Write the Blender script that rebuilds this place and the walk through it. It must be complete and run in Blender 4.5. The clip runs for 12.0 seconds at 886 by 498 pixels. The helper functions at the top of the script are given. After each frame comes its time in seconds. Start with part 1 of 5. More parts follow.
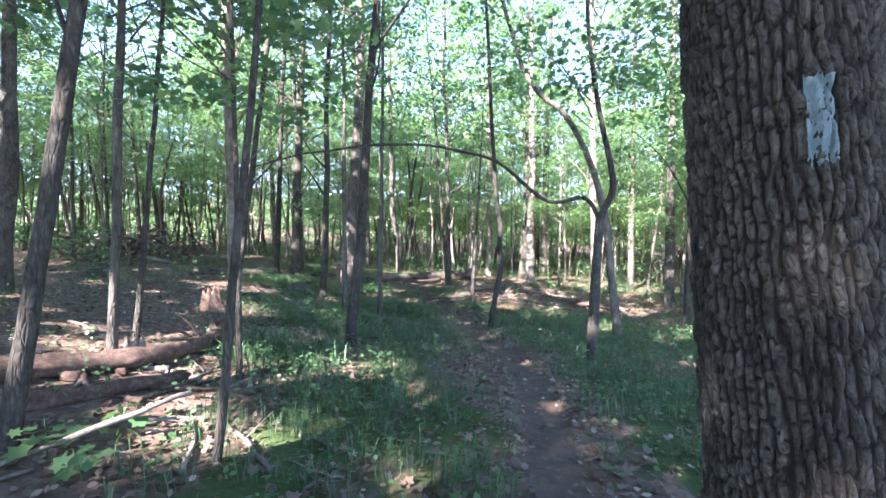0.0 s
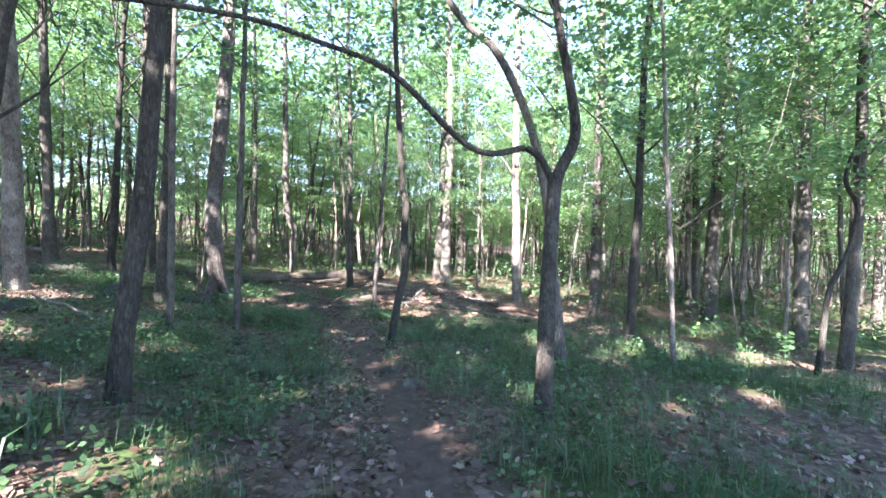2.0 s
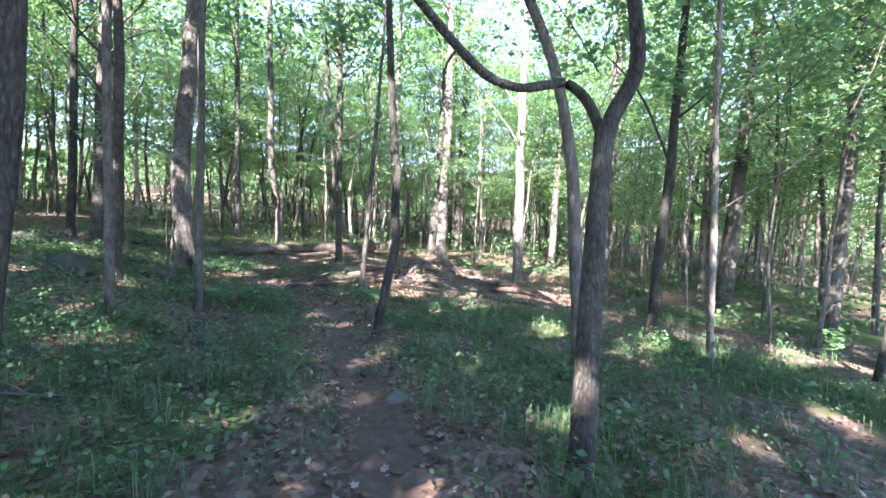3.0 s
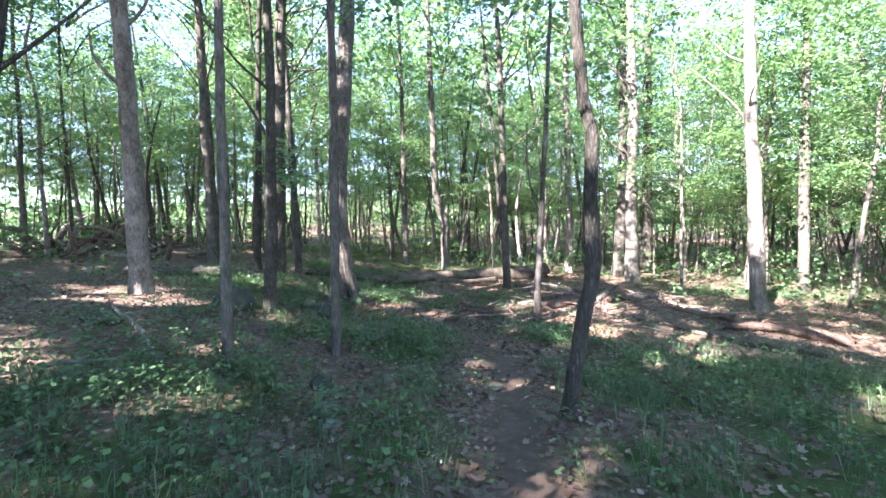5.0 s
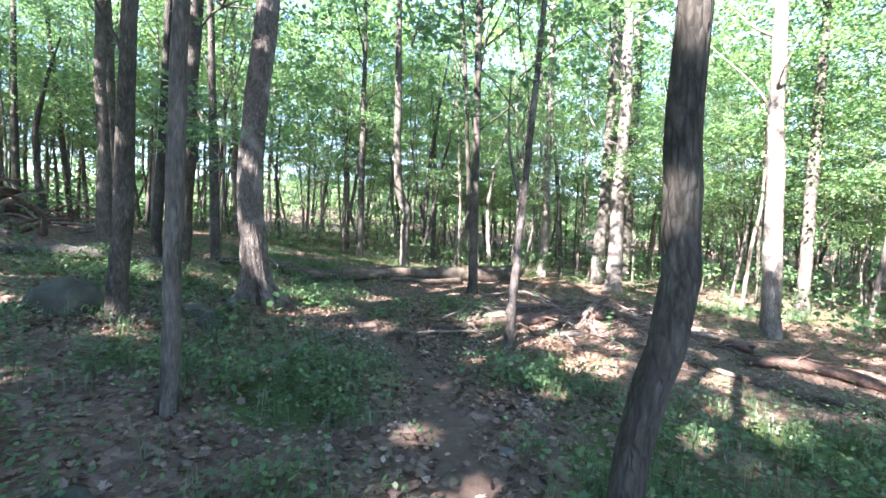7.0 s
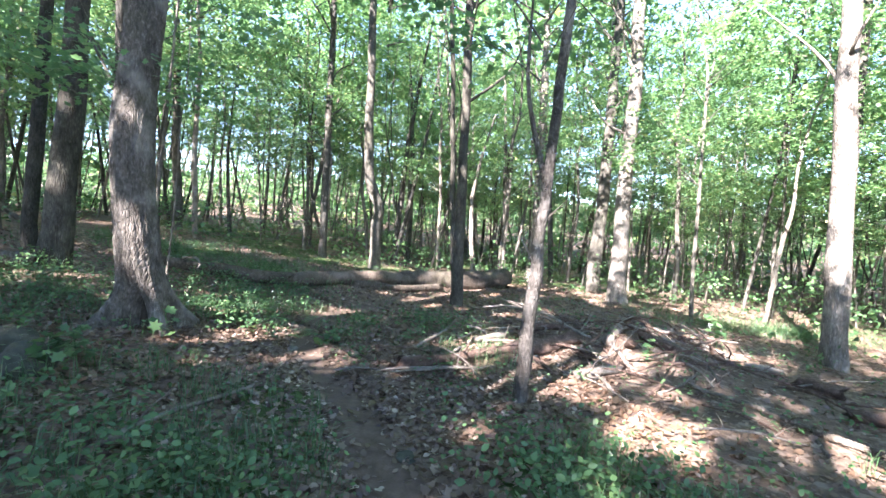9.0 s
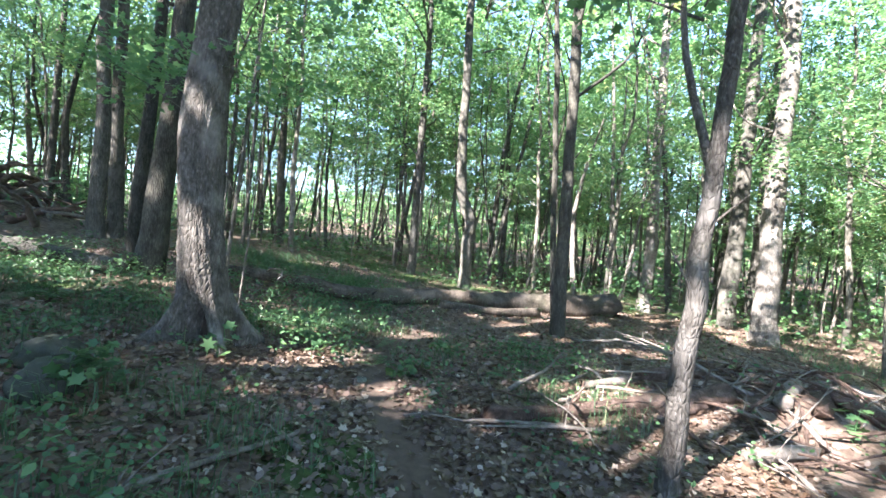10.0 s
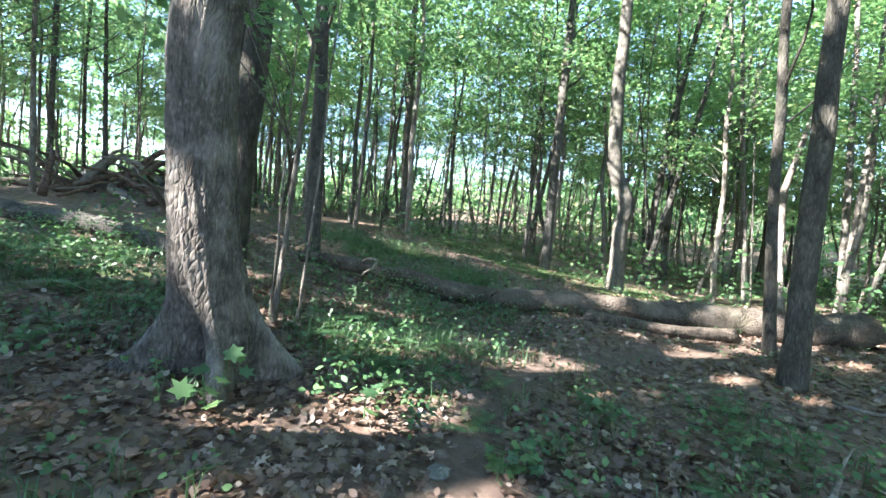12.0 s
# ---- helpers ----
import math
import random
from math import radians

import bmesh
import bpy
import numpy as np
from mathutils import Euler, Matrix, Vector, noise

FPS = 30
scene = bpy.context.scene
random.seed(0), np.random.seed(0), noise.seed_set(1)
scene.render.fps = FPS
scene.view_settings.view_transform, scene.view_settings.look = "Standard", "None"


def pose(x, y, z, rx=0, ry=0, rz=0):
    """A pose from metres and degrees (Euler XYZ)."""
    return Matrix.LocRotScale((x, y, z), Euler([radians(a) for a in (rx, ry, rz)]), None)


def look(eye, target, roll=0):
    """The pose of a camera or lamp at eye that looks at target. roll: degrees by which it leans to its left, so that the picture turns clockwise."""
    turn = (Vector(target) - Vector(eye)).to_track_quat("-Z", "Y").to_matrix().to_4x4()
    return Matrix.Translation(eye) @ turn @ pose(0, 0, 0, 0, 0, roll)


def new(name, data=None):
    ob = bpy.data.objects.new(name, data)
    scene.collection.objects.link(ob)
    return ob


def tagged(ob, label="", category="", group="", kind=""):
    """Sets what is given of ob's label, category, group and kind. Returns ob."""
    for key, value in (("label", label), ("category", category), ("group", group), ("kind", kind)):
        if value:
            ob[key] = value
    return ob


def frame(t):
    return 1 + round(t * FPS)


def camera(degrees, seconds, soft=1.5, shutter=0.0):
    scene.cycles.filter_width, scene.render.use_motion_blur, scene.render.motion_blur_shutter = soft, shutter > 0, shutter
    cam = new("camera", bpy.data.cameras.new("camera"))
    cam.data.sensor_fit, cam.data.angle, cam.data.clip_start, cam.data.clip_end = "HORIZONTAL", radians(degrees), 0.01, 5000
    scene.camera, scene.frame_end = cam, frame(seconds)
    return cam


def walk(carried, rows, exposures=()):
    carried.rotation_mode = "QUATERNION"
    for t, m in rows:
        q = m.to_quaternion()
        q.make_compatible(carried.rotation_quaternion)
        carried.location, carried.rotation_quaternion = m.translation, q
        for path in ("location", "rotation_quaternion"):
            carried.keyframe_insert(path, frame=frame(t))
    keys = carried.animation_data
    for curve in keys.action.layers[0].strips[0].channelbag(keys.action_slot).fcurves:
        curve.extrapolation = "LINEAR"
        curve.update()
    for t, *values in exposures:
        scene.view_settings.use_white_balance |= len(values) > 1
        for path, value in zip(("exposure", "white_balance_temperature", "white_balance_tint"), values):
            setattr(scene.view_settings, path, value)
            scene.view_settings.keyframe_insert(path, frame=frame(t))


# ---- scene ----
cam = camera(92.4, 12.0, soft=1.6)
PATH = [
    (0, (0.042, -0.515, 1.246), (0.043, 1.485, 1.214), 0.1),
    (0.5, (0.094, 0.172, 1.194), (-0.197, 2.151, 1.181), 1.5),
    (1, (0.214, 0.949, 1.11), (0.18, 2.949, 1.112), -0.4),
    (1.5, (0.427, 1.729, 1.025), (0.586, 3.722, 1.012), -1.0),
    (2, (0.677, 2.505, 0.978), (1.067, 4.467, 0.953), 1.2),
    (2.5, (0.845, 3.166, 0.958), (1.322, 5.105, 0.862), 1.1),
    (3, (0.89, 3.798, 0.971), (1.305, 5.749, 0.822), 2.5),
    (3.5, (0.936, 4.524, 0.951), (1.049, 6.518, 0.847), 1.9),
    (5.5, (0.815, 6.977, 0.696), (0.426, 8.938, 0.656), -1.0),
    (6, (0.76, 7.65, 0.681), (0.424, 9.621, 0.634), 1.3),
    (6.5, (0.833, 8.302, 0.667), (0.634, 10.291, 0.604), 2.1),
    (8.5, (0.573, 10.714, 0.583), (0.234, 12.683, 0.514), 3.3),
    (9, (0.49, 11.311, 0.535), (0.384, 13.307, 0.483), 3.6),
    (9.5, (0.415, 11.885, 0.506), (0.183, 13.869, 0.416), 5.7),
    (10, (0.325, 12.472, 0.446), (-0.215, 14.398, 0.457), 4.9),
    (10.5, (0.204, 13.036, 0.398), (-0.644, 14.847, 0.404), 5.7),
    (11, (0.051, 13.626, 0.39), (-0.87, 15.4, 0.343), 4.1),
    (11.5, (-0.152, 14.143, 0.394), (-1.125, 15.889, 0.329), 5.3),
    (12, (-0.427, 14.704, 0.418), (-1.531, 16.369, 0.322), 5.8),
]
walk(cam, [(t, look(eye, target, roll)) for t, eye, target, roll in PATH], [(0, 3.7, 6250, 27), (2.5, 3.75, 6250, 27), (6, 3.85, 6350, 27), (8.5, 3.95, 6350, 26), (9.5, 3.75, 6250, 21), (10.5, 3.7, 6200, 17), (12, 3.83, 6250, 16)])

# ---- light ----
SUN_TO = Vector((-0.43, -0.67, 0.60)).normalized()      # towards the sun: behind and to the left
world = bpy.data.worlds.new("sky")
scene.world = world
world.use_nodes = True
wn = world.node_tree.nodes
wn.clear()
sky = wn.new("ShaderNodeTexSky")
sky.sky_type = "NISHITA"
sky.sun_disc = False
sky.dust_density, sky.ozone_density = 0.1, 2.6
sky.sun_elevation = math.asin(SUN_TO.z)
sky.sun_rotation = math.atan2(SUN_TO.x, SUN_TO.y)
wbg = wn.new("ShaderNodeBackground")
wbg.inputs["Strength"].default_value = 0.08
wout = wn.new("ShaderNodeOutputWorld")
world.node_tree.links.new(sky.outputs[0], wbg.inputs[0])
world.node_tree.links.new(wbg.outputs[0], wout.inputs[0])
sun = new("sun", bpy.data.lights.new("sun", "SUN"))
sun.data.energy, sun.data.angle, sun.data.color = 5.0, radians(0.53), (1.0, 0.95, 0.86)
sun.matrix_world = look(SUN_TO * 60, (0, 0, 0))


# ---- materials ----
def material(name):
    m = bpy.data.materials.new(name)
    m.use_nodes = True
    nt = m.node_tree
    for n in list(nt.nodes):
        nt.nodes.remove(n)
    return m, nt


def node(nt, kind, **values):
    n = nt.nodes.new("ShaderNode" + kind)
    for key, value in values.items():
        if key in n.inputs:
            n.inputs[key].default_value = value
    return n


def ramp(nt, fac, stops):
    r = nt.nodes.new("ShaderNodeValToRGB")
    while len(r.color_ramp.elements) < len(stops):
        r.color_ramp.elements.new(0.5)
    for el, (p, c) in zip(r.color_ramp.elements, stops):
        el.position, el.color = p, (*c, 1)
    nt.links.new(fac, r.inputs[0])
    return r.outputs[0]


def mixed(nt, fac, a, b, mode="MIX"):
    m = nt.nodes.new("ShaderNodeMix")
    m.data_type, m.blend_type = "RGBA", mode
    for sock, v in ((m.inputs[0], fac), (m.inputs[6], a), (m.inputs[7], b)):
        if isinstance(v, (int, float)):
            sock.default_value = v
        elif isinstance(v, tuple):
            sock.default_value = (*v, 1)
        else:
            nt.links.new(v, sock)
    return m.outputs[2]


def coords(nt, scale=(1, 1, 1), space="Object"):
    tc = nt.nodes.new("ShaderNodeTexCoord")
    mp = nt.nodes.new("ShaderNodeMapping")
    mp.inputs["Scale"].default_value = scale
    nt.links.new(tc.outputs[space], mp.inputs[0])
    return mp.outputs[0]


def noise_tex(nt, vec, scale, detail=4.0, rough=0.6):
    n = node(nt, "TexNoise", Scale=scale, Detail=detail, Roughness=rough)
    nt.links.new(vec, n.inputs["Vector"])
    return n.outputs[0]


def surface(nt, colour, rough=0.8, bump=None, strength=0.5, distance=0.01, spec=0.3):
    b = node(nt, "BsdfPrincipled", Roughness=rough)
    b.inputs["Specular IOR Level"].default_value = spec
    if isinstance(colour, tuple):
        b.inputs["Base Color"].default_value = (*colour, 1)
    else:
        nt.links.new(colour, b.inputs["Base Color"])
    if bump is not None:
        bp = node(nt, "Bump", Strength=strength, Distance=distance)
        nt.links.new(bump, bp.inputs["Height"])
        nt.links.new(bp.outputs[0], b.inputs["Normal"])
    o = nt.nodes.new("ShaderNodeOutputMaterial")
    nt.links.new(b.outputs[0], o.inputs[0])
    return b, o


def bark(name, dark, mid, pale, ridge=14.0, stretch=0.16, lichen=0.35, lines=0.38, furrows=False):
    m, nt = material(name)
    v = coords(nt, (1, 1, stretch))
    vor = node(nt, "TexVoronoi", Scale=ridge)
    vor.feature = "DISTANCE_TO_EDGE"
    warp = nt.nodes.new("ShaderNodeVectorMath")
    warp.operation = "ADD"
    nz = node(nt, "TexNoise", Scale=5.0, Detail=3.0)
    nt.links.new(v, nz.inputs["Vector"])
    sc = nt.nodes.new("ShaderNodeVectorMath")
    sc.operation = "SCALE"
    sc.inputs["Scale"].default_value = 0.12
    nt.links.new(nz.outputs[1], sc.inputs[0])
    nt.links.new(v, warp.inputs[0])
    nt.links.new(sc.outputs[0], warp.inputs[1])
    nt.links.new(warp.outputs[0], vor.inputs["Vector"])
    grain = noise_tex(nt, v, 40.0, 5.0, 0.7)
    ridges = ramp(nt, vor.outputs[0], [(0.0, (0, 0, 0)), (0.22, (1, 1, 1))])
    base = ramp(nt, grain, [(0.3, dark), (0.55, mid), (0.8, pale)])
    col = mixed(nt, ridges, mixed(nt, lines, base, tuple(0.5 * c for c in dark)), base)
    blotch = ramp(nt, noise_tex(nt, coords(nt, (1, 1, 0.5)), 7.0, 5.0, 0.7), [(0.32, (0.5, 0.48, 0.46)), (0.5, (1, 1, 1)), (0.7, (1.42, 1.4, 1.36))])
    col = mixed(nt, 1.0, col, blotch, "MULTIPLY")
    big = noise_tex(nt, coords(nt), 2.2, 3.0)
    patch = ramp(nt, big, [(0.5, (0, 0, 0)), (0.68, (lichen, lichen, lichen))])
    col = mixed(nt, patch, col, pale)
    moss = ramp(nt, noise_tex(nt, coords(nt), 1.3, 4.0), [(0.55, (0, 0, 0)), (0.75, (0.35, 0.35, 0.35))])
    col = mixed(nt, moss, col, (0.07, 0.085, 0.04))
    # near-black put into the furrow colour: dirt, plus shade that diffuse light leaves out
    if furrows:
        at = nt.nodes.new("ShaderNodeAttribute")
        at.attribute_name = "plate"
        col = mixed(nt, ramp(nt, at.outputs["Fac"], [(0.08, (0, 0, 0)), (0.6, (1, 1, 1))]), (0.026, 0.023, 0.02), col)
    oi = nt.nodes.new("ShaderNodeObjectInfo")
    tint = ramp(nt, oi.outputs["Random"], [(0.0, (0.75, 0.75, 0.75)), (1.0, (1.15, 1.12, 1.08))])
    col = mixed(nt, 1.0, col, tint, "MULTIPLY")
    height = mixed(nt, 0.35, ridges, grain)
    surface(nt, col, 0.9, height, 0.7, 0.02, 0.15)
    return m


BARK = bark("grey_bark", (0.048, 0.046, 0.04), (0.098, 0.095, 0.084), (0.20, 0.195, 0.18), 30.0, 0.24, 0.3)
BARK_DARK = bark("dark_bark", (0.031, 0.030, 0.026), (0.066, 0.064, 0.055), (0.135, 0.132, 0.118), 30.0, 0.26, 0.3)
BARK_SMOOTH = bark("smooth_bark", (0.068, 0.065, 0.056), (0.118, 0.114, 0.1), (0.20, 0.196, 0.176), 26.0, 0.2, 0.35)
BARK_PALE = bark("pale_bark", (0.10, 0.09, 0.078), (0.19, 0.175, 0.155), (0.36, 0.34, 0.315), 26.0, 0.3, 0.5)
BARK_MAPLE = bark("maple_bark", (0.04, 0.037, 0.033), (0.092, 0.086, 0.079), (0.24, 0.23, 0.217), 30.0, 0.4, 0.65, 0.2)
BARK_BARE = bark("bare_wood", (0.16, 0.14, 0.12), (0.34, 0.31, 0.28), (0.52, 0.49, 0.45), 26.0, 0.3, 0.5)
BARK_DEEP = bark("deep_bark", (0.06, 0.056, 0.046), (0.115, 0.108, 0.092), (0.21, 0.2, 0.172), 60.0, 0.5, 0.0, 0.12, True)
BARK_LOG = bark("log_bark", (0.05, 0.041, 0.033), (0.115, 0.097, 0.08), (0.25, 0.22, 0.19), 24.0, 0.6, 0.4)


def leaf_material(name, stops, through_tint, share=0.45):
    m, nt = material(name)
    geo = nt.nodes.new("ShaderNodeNewGeometry")
    col = ramp(nt, geo.outputs["Random Per Island"], stops)
    big = noise_tex(nt, coords(nt, space="Object"), 0.35, 2.0)
    col = mixed(nt, ramp(nt, big, [(0.35, (0, 0, 0)), (0.7, (0.5, 0.5, 0.5))]), col, through_tint)
    b = node(nt, "BsdfPrincipled", Roughness=0.42)
    b.inputs["Specular IOR Level"].default_value = 0.4
    nt.links.new(col, b.inputs["Base Color"])
    tr = nt.nodes.new("ShaderNodeBsdfTranslucent")
    nt.links.new(mixed(nt, 0.5, col, through_tint), tr.inputs[0])
    mx = nt.nodes.new("ShaderNodeMixShader")
    mx.inputs[0].default_value = share
    nt.links.new(b.outputs[0], mx.inputs[1])
    nt.links.new(tr.outputs[0], mx.inputs[2])
    o = nt.nodes.new("ShaderNodeOutputMaterial")
    nt.links.new(mx.outputs[0], o.inputs[0])
    return m


LEAF = leaf_material("maple_leaf", [(0.0, (0.042, 0.105, 0.055)), (0.45, (0.095, 0.212, 0.10)), (0.88, (0.21, 0.345, 0.14)), (1.0, (0.46, 0.41, 0.17))], (0.185, 0.345, 0.125), 0.45)
LEAF_TOP = leaf_material("canopy_leaf", [(0.0, (0.052, 0.128, 0.062)), (0.6, (0.10, 0.212, 0.098)), (1.0, (0.22, 0.325, 0.135))], (0.175, 0.33, 0.122), 0.45)
HERB = leaf_material("herb_leaf", [(0.0, (0.036, 0.085, 0.04)), (0.6, (0.065, 0.145, 0.066)), (1.0, (0.14, 0.235, 0.095))], (0.09, 0.18, 0.06), 0.35)
GRASS = leaf_material("grass_blade", [(0.0, (0.032, 0.08, 0.04)), (0.6, (0.058, 0.128, 0.062)), (0.9, (0.10, 0.175, 0.08)), (1.0, (0.27, 0.25, 0.15))], (0.075, 0.15, 0.055), 0.3)
LITTER = leaf_material("fallen_leaf", [(0.0, (0.045, 0.03, 0.024)), (0.5, (0.10, 0.07, 0.055)), (0.88, (0.19, 0.14, 0.112)), (1.0, (0.40, 0.34, 0.285))], (0.2, 0.12, 0.07), 0.12)


def ground_material():
    m, nt = material("forest_floor")
    v = coords(nt)
    vor = node(nt, "TexVoronoi", Scale=13.0)
    nt.links.new(v, vor.inputs["Vector"])
    sep = nt.nodes.new("ShaderNodeSeparateColor")
    nt.links.new(vor.outputs["Color"], sep.inputs[0])
    litter = ramp(nt, sep.outputs[0], [(0.0, (0.045, 0.03, 0.024)), (0.45, (0.105, 0.074, 0.057)), (0.8, (0.18, 0.134, 0.106)), (1.0, (0.30, 0.245, 0.205))])
    fine = noise_tex(nt, v, 30.0, 6.0, 0.7)
    litter = mixed(nt, 0.5, litter, ramp(nt, fine, [(0.3, (0.045, 0.032, 0.025)), (0.7, (0.20, 0.15, 0.115))]))
    dirt = ramp(nt, noise_tex(nt, v, 9.0, 8.0, 0.7), [(0.3, (0.066, 0.048, 0.038)), (0.6, (0.125, 0.093, 0.074)), (0.8, (0.20, 0.155, 0.128))])
    green = ramp(nt, noise_tex(nt, v, 14.0, 6.0, 0.7), [(0.35, (0.04, 0.055, 0.022)), (0.6, (0.06, 0.10, 0.035)), (0.8, (0.11, 0.12, 0.06))])
    a1 = nt.nodes.new("ShaderNodeAttribute")
    a1.attribute_name = "dirt"
    a2 = nt.nodes.new("ShaderNodeAttribute")
    a2.attribute_name = "green"
    breakup = noise_tex(nt, v, 3.5, 5.0, 0.65)

    def edge(fac):
        mt = nt.nodes.new("ShaderNodeMath")
        mt.operation = "ADD"
        nt.links.new(fac, mt.inputs[0])
        nt.links.new(breakup, mt.inputs[1])
        return ramp(nt, mt.outputs[0], [(0.8, (0, 0, 0)), (1.1, (1, 1, 1))])

    col = mixed(nt, edge(a2.outputs["Fac"]), litter, green)
    col = mixed(nt, edge(a1.outputs["Fac"]), col, dirt)
    hgt = mixed(nt, 0.5, sep.outputs[1], fine)
    surface(nt, col, 0.92, hgt, 0.7, 0.03, 0.15)
    return m


def plain(name, stops, scale, rough=0.85, strength=0.6, distance=0.01):
    m, nt = material(name)
    v = coords(nt)
    n1 = noise_tex(nt, v, scale, 6.0, 0.65)
    n2 = noise_tex(nt, v, scale * 7, 4.0, 0.7)
    col = mixed(nt, 0.35, ramp(nt, n1, stops), ramp(nt, n2, stops))
    surface(nt, col, rough, n2, strength, distance, 0.25)
    return m


FLOOR = ground_material()
STONE = plain("mossy_stone", [(0.3, (0.05, 0.052, 0.042)), (0.5, (0.12, 0.118, 0.104)), (0.72, (0.26, 0.25, 0.23))], 7.0)
DARK_STONE = plain("dark_stone", [(0.3, (0.025, 0.03, 0.022)), (0.55, (0.055, 0.06, 0.047)), (0.75, (0.11, 0.11, 0.095))], 4.0)
DEADWOOD = plain("dead_wood", [(0.3, (0.05, 0.042, 0.035)), (0.48, (0.14, 0.12, 0.102)), (0.75, (0.33, 0.30, 0.27))], 9.0)
ROTTEN = plain("rotten_wood", [(0.32, (0.03, 0.02, 0.016)), (0.5, (0.095, 0.062, 0.048)), (0.75, (0.27, 0.20, 0.165))], 12.0, strength=1.0, distance=0.02)
PAINT = plain("blaze_paint", [(0.3, (0.07, 0.11, 0.115)), (0.5, (0.15, 0.215, 0.225)), (0.75, (0.27, 0.35, 0.36))], 16.0, 0.7)
HOLLOW_SHADE = plain("hollow_shade", [(0.3, (0.02, 0.016, 0.012)), (0.7, (0.06, 0.045, 0.035))], 9.0)

# ---- terrain ----
PY = [-400, -60, -6, -2, 0, 5, 9, 12, 16, 21, 28, 45, 70, 200, 500]
PZ = [1.0, 0.1, -0.05, -0.15, -0.25, -0.53, -0.9, -1.08, -1.15, -1.0, -0.95, -0.75, 1.6, 20.0, 34.0]
TRAIL_Y = [-8, -2, 2.2, 4.3, 6.7, 7.9, 9.8, 11.9, 13.8, 15.4, 16.8, 18.1, 19.7, 21.3, 24, 30]
TRAIL_X = [0.1, 0.3, 0.85, 1.12, 1.17, 1.12, 0.8, 0.72, 0.25, -0.55, -1.5, -2.05, -2.0, -1.1, 0.6, 2.5]


def trail_gap(x, y):
    return np.abs(x - np.interp(y, TRAIL_Y, TRAIL_X))


def height(x, y):
    """The lie of the land: a trail that sinks gently, a bank rising on its left, a fall to its right."""
    x, y = np.asarray(x, float), np.asarray(y, float)
    z = np.interp(y, PY, PZ)
    z = z - 0.05 * np.clip(x - 1.5, 0, 14)
    z = z + 0.14 * np.clip(-1 - x, 0, 7) + 0.06 * np.clip(-8 - x, 0, 12)
    bump = 0.035 * np.sin(1.9 * x + 0.7 * y) * np.sin(1.3 * y - 0.8 * x) + 0.02 * np.sin(4.1 * x - 1.7 * y + 1) * np.sin(3.3 * y + 1.1 * x)
    bump = bump + 0.01 * np.sin(9.3 * x + 2.1 * y) * np.sin(8.1 * y - 3.3 * x)
    z = z + 0.30 * np.exp(-((x - 3.4) / 1.3) ** 2 - ((y - 18.6) / 1.1) ** 2) + 0.12 * np.exp(-((x + 1.0) / 0.9) ** 2 - ((y - 13.4) / 0.8) ** 2) + 0.5 * np.exp(-((x + 15) / 2.2) ** 2 - ((y - 20.3) / 1.2) ** 2)
    z = z - 0.3 * np.exp(-((x + 3.7) / 2.0) ** 2 - ((y - 20.2) / 2.3) ** 2)
    on = np.exp(-(trail_gap(x, y) / 0.38) ** 2) * np.clip((32 - y) / 8, 0, 1)
    return z + bump * (1 - 0.6 * on) - 0.05 * on


def z_at(x, y):
    return float(height(x, y))


# grassy patches: centre x, y, half-widths, density
GRASSY = [(-0.6, 3.2, 1.2, 2.6, 1.0), (2.6, 3.6, 1.2, 3.6, 1.0), (3.2, 9.0, 1.8, 3.2, 0.85), (-0.7, 8.2, 1.5, 3.2, 0.75), (2.4, 12.2, 1.0, 1.8, 0.9),
          (-0.9, 13.4, 0.9, 1.2, 1.1), (-2.6, 9.6, 1.7, 1.6, 0.6), (1.5, 14.3, 0.7, 0.8, 1.0), (-1.2, 15.2, 0.6, 0.5, 0.9), (-6.0, 22.0, 3.5, 1.4, 0.8),
          (8.0, 22.5, 3.0, 1.2, 0.8), (6.8, 8.8, 1.8, 3.0, 0.9), (-5.5, 16.2, 1.4, 1.8, 0.5), (-3.4, 18.2, 1.1, 1.2, 0.6), (4.4, 12.2, 2.0, 2.2, 0.8), (-3.0, 14.0, 1.6, 1.6, 0.5), (-2.4, 18.6, 1.4, 1.2, 0.6), (0.4, 17.4, 0.8, 1.0, 0.4),
          (11.0, 14.0, 3.0, 2.0, 0.6), (15.0, 13.0, 4.0, 4.0, 0.8), (20.0, 19.0, 6.0, 5.0, 0.7), (-5.0, 26.5, 6.0, 2.0, 0.9), (3.0, 28.5, 6.0, 1.5, 0.8), (-11.0, 31.0, 8.0, 4.0, 0.8), (6.0, 34.0, 10.0, 4.0, 0.7), (16.0, 24.0, 6.0, 5.0, 0.6), (-2.0, 44.0, 22.0, 7.0, 0.7), (0.2, 19.0, 0.8, 0.7, 0.4), (-11.0, 17.0, 3.0, 2.5, 0.4)]


def green_at(x, y):
    x, y = np.asarray(x, float), np.asarray(y, float)
    g = np.zeros(np.broadcast(x, y).shape)
    for cx, cy, rx, ry, d in GRASSY:
        g = np.maximum(g, d * np.clip(1.6 - 1.2 * np.sqrt(((x - cx) / rx) ** 2 + ((y - cy) / ry) ** 2), 0, 1))
    g = g * (0.75 + 0.35 * np.sin(2.3 * x + 1.1 * y) * np.sin(1.7 * y - 1.4 * x))
    return np.clip(g, 0, 1) * np.clip((trail_gap(x, y) - 0.16) / 0.2, 0, 1)


